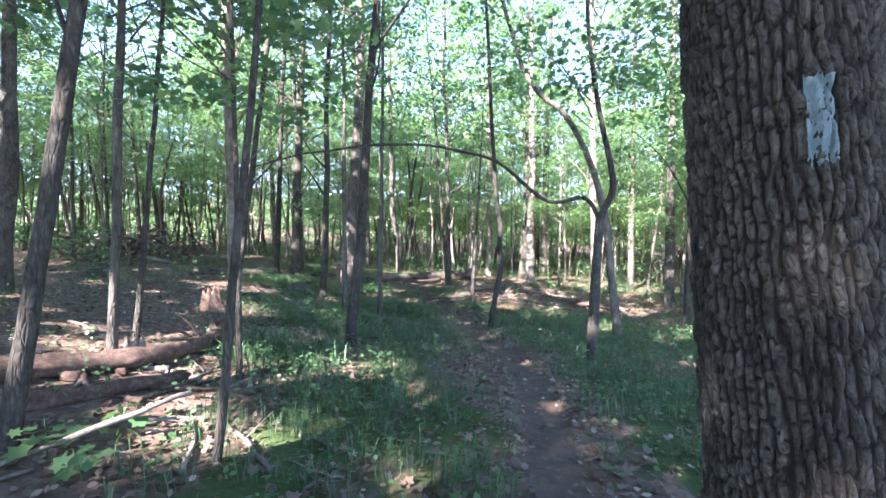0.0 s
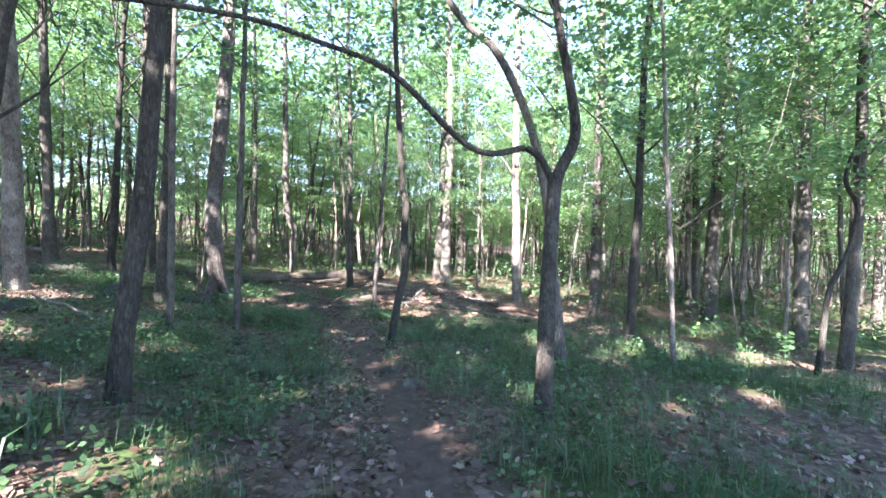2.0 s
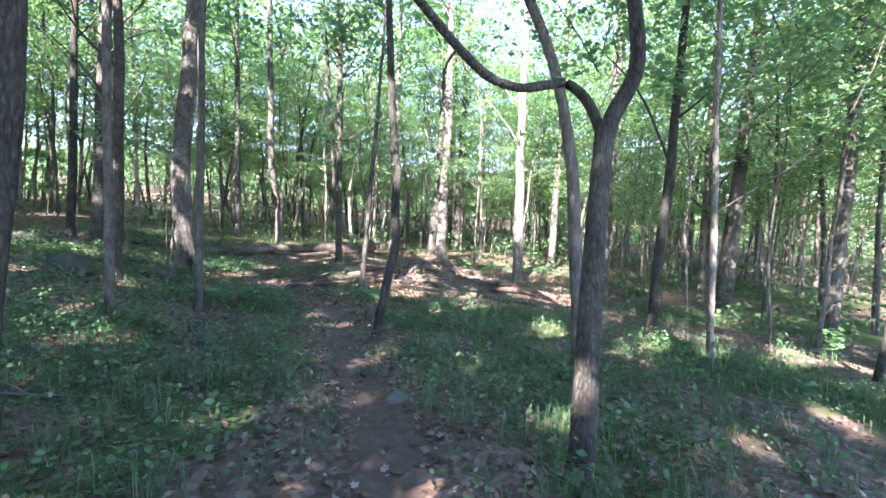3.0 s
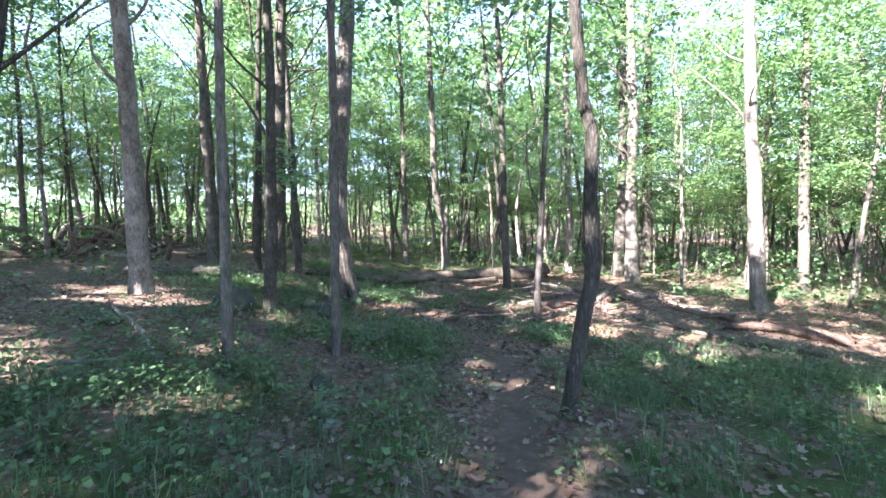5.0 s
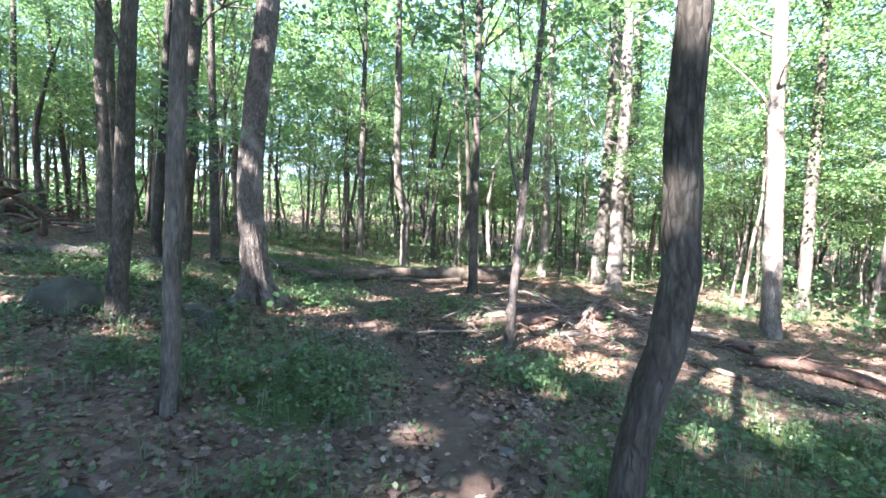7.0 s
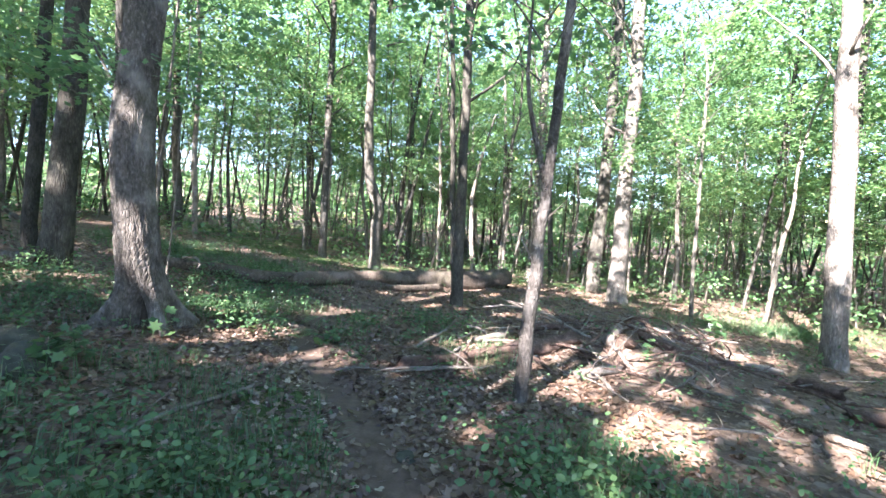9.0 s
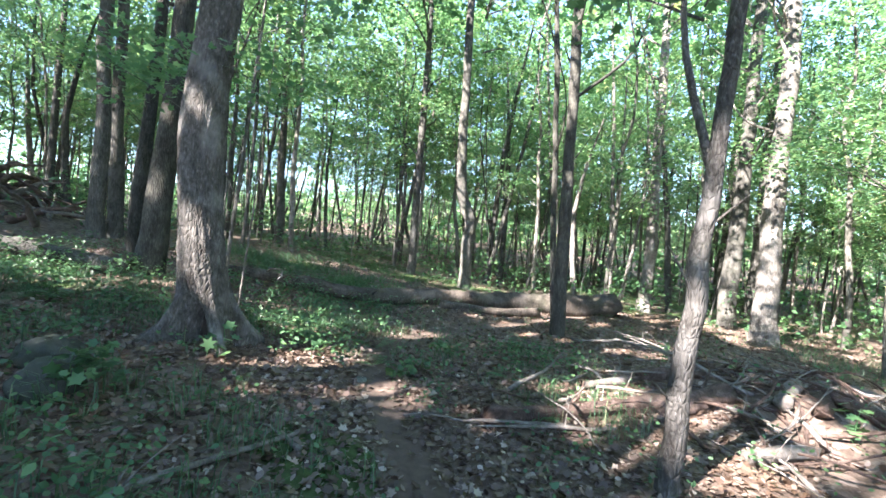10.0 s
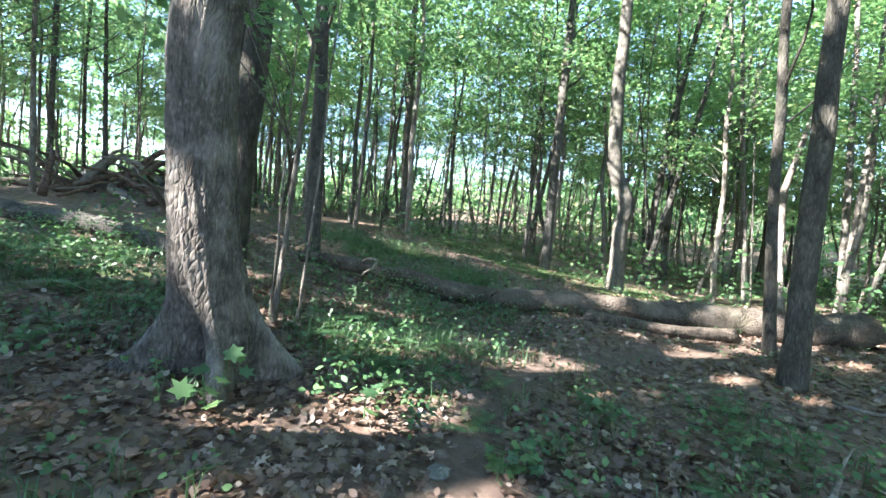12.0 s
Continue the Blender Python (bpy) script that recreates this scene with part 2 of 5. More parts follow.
# ---- mesh tools ----
def build(name, verts, faces, mat, smooth=False):
    me = bpy.data.meshes.new(name)
    me.from_pydata([tuple(v) for v in verts], [], faces)
    if smooth:
        me.polygons.foreach_set("use_smooth", [True] * len(me.polygons))
    me.materials.append(mat)
    me.update()
    return me


def quads(name, verts, mat):
    """A mesh of loose four-cornered pieces: verts of shape (n, 4, 3)."""
    n = len(verts)
    me = bpy.data.meshes.new(name)
    me.vertices.add(4 * n)
    me.vertices.foreach_set("co", np.ascontiguousarray(verts, dtype=np.float32).ravel())
    me.loops.add(4 * n)
    me.loops.foreach_set("vertex_index", np.arange(4 * n, dtype=np.int32))
    me.polygons.add(n)
    me.polygons.foreach_set("loop_start", np.arange(0, 4 * n, 4, dtype=np.int32))
    me.materials.append(mat)
    me.update(calc_edges=True)
    return me


def child(name, me, parent, label=""):
    ob = new(name, me)
    ob.parent = parent
    return tagged(ob, label)


def spline(points, n):
    """Catmull-Rom through the points, n steps in all, with any number of columns."""
    p = np.array(points, float)
    p = np.vstack([2 * p[0] - p[1], p, 2 * p[-1] - p[-2]])
    out = []
    m = len(p) - 3
    for u in np.linspace(0, m - 1e-6, n):
        i, s = int(u), u - int(u)
        a, b, c, d = p[i:i + 4]
        out.append(0.5 * (2 * b + (c - a) * s + (2 * a - 5 * b + 4 * c - d) * s * s + (3 * b - a - 3 * c + d) * s ** 3))
    return np.array(out)


def tube(spine, radii, sides=12, rough=0.06, seed=0, flare=0.0, lobes=5, caps=True):
    """A tapered, uneven tube along a spine: vertices and faces."""
    rng = np.random.default_rng(seed)
    spine = np.asarray(spine, float)
    n = len(spine)
    tang = np.gradient(spine, axis=0)
    tang /= np.linalg.norm(tang, axis=1)[:, None] + 1e-9
    ref = np.array([1.0, 0, 0]) if abs(tang[0][0]) < 0.8 else np.array([0, 1.0, 0])
    ang = np.linspace(0, 2 * np.pi, sides, endpoint=False)
    ph = rng.uniform(0, 6.28, 6)
    verts, run = [], 0.0
    for i in range(n):
        if i:
            run += np.linalg.norm(spine[i] - spine[i - 1])
        u = ref - tang[i] * (ref @ tang[i])
        u /= np.linalg.norm(u)
        w = np.cross(tang[i], u)
        k = 1 + rough * (np.sin(2 * ang + ph[0] + 0.9 * run) * 0.6 + np.sin(3 * ang + ph[1] - 1.7 * run) * 0.5 + np.sin(5 * ang + ph[2] + 3.1 * run) * 0.3 + 0.5 * np.sin(2.3 * run + ph[3]))
        if flare:
            k = k + flare * math.exp(-run / 0.22) * (0.55 + 0.45 * np.sin(lobes * ang + ph[4]))
        verts.append(spine[i] + radii[i] * (k * np.cos(ang))[:, None] * u + radii[i] * (k * np.sin(ang))[:, None] * w)
    verts = np.concatenate(verts)
    faces = [(i * sides + j, i * sides + (j + 1) % sides, (i + 1) * sides + (j + 1) % sides, (i + 1) * sides + j) for i in range(n - 1) for j in range(sides)]
    if caps:
        faces += [tuple(reversed(range(sides))), tuple(range((n - 1) * sides, n * sides))]
    return verts, faces


def joined(pieces):
    verts, faces, k = [], [], 0
    for v, f in pieces:
        verts.append(v)
        faces += [tuple(i + k for i in face) for face in f]
        k += len(v)
    return np.concatenate(verts), faces


def polys(name, verts, mat):
    """A mesh of loose many-cornered pieces: verts of shape (n, corners, 3)."""
    n, k = verts.shape[:2]
    me = bpy.data.meshes.new(name)
    me.vertices.add(k * n)
    me.vertices.foreach_set("co", np.ascontiguousarray(verts, dtype=np.float32).ravel())
    me.loops.add(k * n)
    me.loops.foreach_set("vertex_index", np.arange(k * n, dtype=np.int32))
    me.polygons.add(n)
    me.polygons.foreach_set("loop_start", np.arange(0, k * n, k, dtype=np.int32))
    me.materials.append(mat)
    me.update(calc_edges=True)
    return me


LOBED = [(0, -0.5), (0.16, -0.3), (0.48, -0.24), (0.3, -0.02), (0.44, 0.26), (0.15, 0.2), (0, 0.52), (-0.15, 0.2), (-0.44, 0.26), (-0.3, -0.02), (-0.48, -0.24), (-0.16, -0.3)]
OVAL = [(0, -0.5), (0.27, -0.22), (0.3, 0.1), (0.0, 0.5), (-0.3, 0.1), (-0.27, -0.22)]


def leaf_shapes(at, size, rng, tilt, outline, curl=0.25):
    """Leaves of a given outline, curled along their length."""
    n = len(at)
    nor = rng.normal(0, tilt, (n, 3))
    nor[:, 2] += 1
    nor /= np.linalg.norm(nor, axis=1)[:, None]
    d = rng.normal(0, 1, (n, 3))
    d -= nor * (d * nor).sum(1)[:, None]
    d /= np.linalg.norm(d, axis=1)[:, None]
    s = np.cross(nor, d)
    ln = (size * rng.uniform(0.6, 1.3, n))[:, None]
    bend = curl * rng.uniform(-0.6, 1.4, n)[:, None]
    return np.stack([at + ln * (u * s * rng.uniform(0.8, 1.15, n)[:, None] + v * d + bend * (abs(u) * 0.9 + v * v * 0.8) * nor) for u, v in outline], 1)


def leaf_quads(at, size, rng, tilt=0.6):
    """Small folded four-cornered leaves at the places given."""
    n = len(at)
    nor = rng.normal(0, tilt, (n, 3))
    nor[:, 2] += 1
    nor /= np.linalg.norm(nor, axis=1)[:, None]
    d = rng.normal(0, 1, (n, 3))
    d -= nor * (d * nor).sum(1)[:, None]
    d /= np.linalg.norm(d, axis=1)[:, None]
    s = np.cross(nor, d)
    ln = (size * rng.uniform(0.65, 1.3, n))[:, None]
    base = at - 0.5 * ln * d
    tip = at + 0.5 * ln * d - 0.12 * ln * nor
    mid = at - 0.08 * ln * d
    return np.stack([base, mid + 0.42 * ln * s + 0.1 * ln * nor, tip, mid - 0.42 * ln * s + 0.1 * ln * nor], 1)


def sprays(rng, centres, radius, per, flat=0.15):
    """Leaves in flat sprays round each centre."""
    k = len(centres)
    r = radius * np.sqrt(rng.uniform(0, 1, (k, per))) * rng.uniform(0.6, 1.3, (k, 1))
    a = rng.uniform(0, 6.283, (k, per))
    slope = rng.normal(0, 0.16, (k, 1, 2))
    x, y = r * np.cos(a), r * np.sin(a)
    z = rng.normal(0, flat * radius, (k, per)) + slope[:, :, 0] * x + slope[:, :, 1] * y
    return (centres[:, None, :] + np.stack([x, y, z], 2)).reshape(-1, 3)


def limb(rng, start, end, r, sag=0.15, n=7, sides=5):
    start, end = np.array(start, float), np.array(end, float)
    mid = (start + end) / 2 + rng.normal(0, 0.07, 3) * np.linalg.norm(end - start) + np.array([0, 0, sag * np.linalg.norm(end - start)])
    return tube(spline([start, mid, end], n), np.linspace(r, r * 0.25, n), sides, 0.08, int(rng.integers(1 << 30)), caps=False)


def crown_mesh(leaves, limbs, mat):
    """One crown: loose leaves of any outline with the fine branches that carry them."""
    k = leaves.shape[1]
    wood = np.concatenate([v[np.array(f)] for v, f in limbs]) if limbs else np.zeros((0, 4, 3))
    n, m = len(leaves), len(wood)
    me = bpy.data.meshes.new("crown")
    me.vertices.add(k * n + 4 * m)
    me.vertices.foreach_set("co", np.concatenate([leaves.reshape(-1, 3), wood.reshape(-1, 3)]).astype(np.float32).ravel())
    me.loops.add(k * n + 4 * m)
    me.loops.foreach_set("vertex_index", np.arange(k * n + 4 * m, dtype=np.int32))
    me.polygons.add(n + m)
    me.polygons.foreach_set("loop_start", np.concatenate([np.arange(n) * k, k * n + 4 * np.arange(m)]).astype(np.int32))
    me.materials.append(mat)
    me.materials.append(BARK_SMOOTH)
    me.polygons.foreach_set("material_index", np.concatenate([np.zeros(n), np.ones(m)]).astype(np.int32))
    me.update(calc_edges=True)
    return me


def crown_parts(seed, low, high, radius, count, per, leaf, spray, mat, thick=0.04, hollow=0.25):
    """The mesh of a crown about the origin's axis, in flat layered sprays."""
    rng = np.random.default_rng(seed)
    h = rng.uniform(0, 1, count)
    prof = np.sqrt(np.clip(1 - (2 * h - 0.9) ** 2 / 1.25, 0.05, 1))
    r = radius * prof * np.sqrt(rng.uniform(hollow ** 2, 1, count)) * rng.uniform(0.7, 1.2, count)
    a = rng.uniform(0, 6.283, count)
    c = np.stack([r * np.cos(a), r * np.sin(a), low + (high - low) * h], 1)
    limbs = []
    for i in range(0, count, 2):
        z0 = max(low - 0.4, c[i][2] - 0.55 * r[i] - 0.2)
        limbs.append(limb(rng, (0, 0, z0), c[i], thick * (0.5 + 0.5 * r[i] / radius), 0.05, 5, 3))
    return crown_mesh(leaf_quads(sprays(rng, c, spray, per, 0.07), leaf, rng, 0.38), limbs, mat), False


UNDER = [crown_parts(11 + i, 2.7 + 0.35 * i, 7.0 + 0.8 * i, 2.0 + 0.15 * i, 38, 120, 0.09, 0.85, LEAF, 0.016) for i in range(4)]
MIDDLE = [crown_parts(21 + i, 3.6 + 0.6 * i, 11.5 + i, 2.7, 42, 120, 0.11, 1.1, LEAF, 0.022) for i in range(3)]

# spots of forest floor to be sunlit: crowns drop leaves that would block it
LIT_SPOTS = [(1.4, 16.9, 1.1), (1.9, 16.0, 0.5), (2.2, 15.1, 0.4), (3.9, 15.1, 0.55), (3.0, 17.4, 0.8), (-1.3, 16.4, 0.3), (-0.5, 16.2, 0.3), (-2.5, 16.7, 0.35), (-2.2, 18.9, 0.5), (1.9, 20.4, 0.45),
          (-3.9, 4.8, 1.0), (-3.2, 4.0, 0.9), (-1.9, 2.4, 0.25), (-2.7, 3.0, 0.4), (-1.1, 5.2, 0.45), (6.4, 10.0, 0.7), (3.7, 14.0, 0.5), (1.2, 5.9, 0.06), (-2.98, 16.8, 0.65), (-2.6, 17.1, 0.4),
          (-0.3, 4.1, 0.22), (7.0, 16.0, 1.0), (-3.4, 18.1, 1.0), (-0.5, 23.6, 1.6), (4.8, 19.5, 1.0), (8.6, 9.6, 0.8), (-7.5, 13.4, 1.2), (-5.2, 9.2, 0.8), (2.5, 13.1, 0.3), (-6.5, 16.6, 0.6), (-5.3, 17.2, 0.7), (-8.2, 17.6, 0.8), (0.9, 17.6, 0.55), (7.6, 11.2, 0.6),
          (10.3, 21.8, 0.8), (12.3, 23.5, 0.8), (-2.0, 26.5, 2.0), (4.0, 27.0, 2.0), (-8.0, 24.0, 1.8), (9.0, 23.0, 1.6), (1.0, 32.0, 2.5)]


FIELD = np.random.default_rng(31).normal(0, 1, (512, 512))
FIELD = FIELD + 0.6 * (np.roll(FIELD, 1, 0) + np.roll(FIELD, -1, 0) + np.roll(FIELD, 1, 1) + np.roll(FIELD, -1, 1))
FIELD /= FIELD.std()


def patchy(x, y, grain):
    """Smooth random patches, of spread one, over the plan."""
    u, v = np.asarray(x) / grain + 200.3, np.asarray(y) / grain + 200.7
    i, j = np.floor(u).astype(int), np.floor(v).astype(int)
    a, b = u - i, v - j
    a, b = a * a * (3 - 2 * a), b * b * (3 - 2 * b)
    i, j, i2, j2 = i % 512, j % 512, (i + 1) % 512, (j + 1) % 512
    return (FIELD[i, j] * (1 - a) + FIELD[i2, j] * a) * (1 - b) + (FIELD[i, j2] * (1 - a) + FIELD[i2, j2] * a) * b


def sunny(x, y):
    """Where crowns open for a beam: dense flecks at lit spots, a few anywhere."""
    bar = np.full(x.shape, 1.2)
    for cx, cy, cr in LIT_SPOTS:
        d = np.sqrt((x - cx) ** 2 + (y - cy) ** 2) / (cr * 1.2 + 0.12)
        bar = np.minimum(bar, np.interp(d, [0.35, 1.25], [-1.15, 1.2]))
    return patchy(x, y, 0.24) > bar


def roof(x, y, seed, tall, slim=False):
    """The crown of a tall tree at x, y: dense to shade the trail's start, thin beyond it, cut open for beams."""
    rng = np.random.default_rng(seed)
    thin = y > 9 or x > -3.5 and y > -3
    count, per, radius, leaf = (66, 30, 3.3, 0.18) if thin else (135, 30, 3.7, 0.24)
    low, high = tall * 0.5, tall
    if slim:
        count, per, radius, leaf, low = 46, 56, 1.9, 0.125, tall * 0.36
    h = rng.uniform(0, 1, count)
    r = radius * np.sqrt(np.clip(1 - (2 * h - 0.9) ** 2 / 1.25, 0.05, 1)) * np.sqrt(rng.uniform(0.05, 1, count))
    a = rng.uniform(0, 6.283, count)
    c = np.stack([r * np.cos(a), r * np.sin(a), low + (high - low) * h], 1)
    at = sprays(rng, c, 0.62, per, 0.1)
    z = z_at(x, y)
    gz = np.full(len(at), z)
    for _ in range(2):
        fall = (at[:, 2] + z - gz - 0.1) / SUN_TO.z
        gx_, gy_ = x + at[:, 0] - SUN_TO.x * fall, y + at[:, 1] - SUN_TO.y * fall
        gz = height(gx_, gy_)
    at = at[~sunny(gx_, gy_)]
    if len(at) < 60:
        return None
    limbs = [limb(rng, (0, 0, max(low - 0.6, c[k][2] - 0.6 * r[k] - 0.3)), c[k], (0.016 if slim else 0.05) * (0.4 + 0.6 * r[k] / radius), 0.05, 5, 4) for k in range(0, len(c), 4)]
    return crown_mesh(leaf_shapes(at, leaf * 0.9, rng, 0.45, LOBED, 0.2) if slim else leaf_quads(at, leaf, rng, 0.5), limbs, LEAF_TOP), True


def tree(x, y, radius, lean=(0, 0), tall=17.0, spine=None, mat=None, label="", group="", crown=None, turn=0.0, flare=0.5, sides=12, seed=0, name="tree", grade=1.0, wander=0.05, limbs=0):
    """A tree on the ground at x, y: an Empty with its trunk, its branches and its crown."""
    rng = np.random.default_rng(seed)
    z = z_at(x, y)
    thing = new(name)
    thing.location = (x, y, z)
    if spine is None:
        hs = np.linspace(0, tall, 8)
        wob = np.cumsum(rng.normal(0, wander, (8, 2)), 0) * np.linspace(0, 1, 8)[:, None]
        soft = 4.0 * (1 - np.exp(-hs / 4.0)) * 0.4 + hs * 0.6
        spine = [(lean[0] * s + wob[i][0], lean[1] * s + wob[i][1], h) for i, (h, s) in enumerate(zip(hs, soft))]
    else:
        spine = [(px - x, py - y, pz - z) for px, py, pz in spine]
        top = spine[-1]
        if top[2] < tall:
            way = (np.array(spine[-1]) - np.array(spine[-2]))
            way = way / max(way[2], 0.2)
            for h in np.linspace(top[2] + 2, tall, 3):
                k = 0.5 * (h - top[2])
                spine.append((top[0] + way[0] * k, top[1] + way[1] * k, h))
    n = 34
    line = spline(spine, n)
    line = np.vstack([[line[0][0], line[0][1], -0.25], line])
    sway = rng.normal(0, 0.08 * radius + 0.003, (n + 1, 2))
    sway = (sway + np.roll(sway, 1, 0) + np.roll(sway, 2, 0)) / 1.7
    sway[:2] = 0
    line[:, :2] += sway
    hh = np.clip(line[:, 2] / tall, 0, 1)
    rad = radius * (1 - 0.72 * hh ** 0.9)
    v, f = tube(line, rad, sides, 0.07, seed, flare)
    child("trunk", build("trunk", v, f, mat or BARK, True), thing)
    for _ in range(limbs):
        k = int(rng.integers(8, 17))
        a, reach = rng.uniform(0, 6.283), rng.uniform(1.0, 2.6)
        end = line[k] + np.array([math.cos(a) * reach * 0.7, math.sin(a) * reach * 0.7, reach * rng.uniform(0.6, 1.3)])
        v, f = limb(rng, line[k], end, min(0.045, rad[k] * rng.uniform(0.25, 0.45)), -0.06, 8, 6)
        child("branch", build("branch", v, f, mat or BARK, True), thing)
    if crown:
        me, fixed = crown
        ob = child("crown", me, thing)
        k = int(np.argmin(np.abs(line[:, 2] - tall * 0.5)))
        ob.location = (0, 0, 0) if fixed else (line[k][0], line[k][1], 0)
        ob.rotation_euler = (0, 0, 0 if fixed else turn)
        ob.scale = (grade, grade, grade)
    tagged(thing, label or "grey-barked forest tree rising from leaf litter", "tree", group or "trees of the wood")
    return thing


# ---- ground sheet ----
def steps(lo, hi, fine, far, growth=1.25):
    mid = list(np.arange(lo, hi + 1e-6, fine))
    out, s, p = [], fine, hi
    while p < far:
        s *= growth
        p += s
        out.append(p)
    left, s, p = [], fine, lo
    while p > -far:
        s *= growth
        p -= s
        left.append(p)
    return np.array(left[::-1] + mid + out)


gx, gy = steps(-9, 11, 0.11, 420), steps(-2, 27, 0.11, 420)
XX, YY = np.meshgrid(gx, gy)
rngf = np.random.default_rng(5)
near = ((np.abs(XX - 1) < 10.5) & (np.abs(YY - 12.5) < 15)).astype(float)
ZZ = height(XX, YY) + near * rngf.normal(0, 0.007, XX.shape) * np.clip(trail_gap(XX, YY) / 0.5, 0.25, 1)
nx, ny = len(gx), len(gy)
gverts = np.stack([XX, YY, ZZ], 2).reshape(-1, 3)
idx = np.arange(nx * ny).reshape(ny, nx)
gfaces = np.stack([idx[:-1, :-1], idx[:-1, 1:], idx[1:, 1:], idx[1:, :-1]], 2).reshape(-1, 4)
gme = bpy.data.meshes.new("ground")
gme.from_pydata(gverts.tolist(), [], gfaces.tolist())
gme.polygons.foreach_set("use_smooth", [True] * len(gme.polygons))
gme.materials.append(FLOOR)
on_trail = np.exp(-(trail_gap(XX, YY) / np.interp(YY, [2, 12, 15], [0.2, 0.22, 0.27])) ** 2) * np.clip((30 - YY) / 8, 0, 1) * np.interp(YY, [13, 16], [1.0, 0.8])
for nm, val in (("dirt", on_trail), ("green", green_at(XX, YY) * 0.9)):
    at = gme.attributes.new(nm, "FLOAT", "POINT")
    at.data.foreach_set("value", val.astype(np.float32).ravel())
tagged(new("ground", gme), "forest floor of brown leaf litter, grass and a narrow dirt trail", "ground", kind="structure")

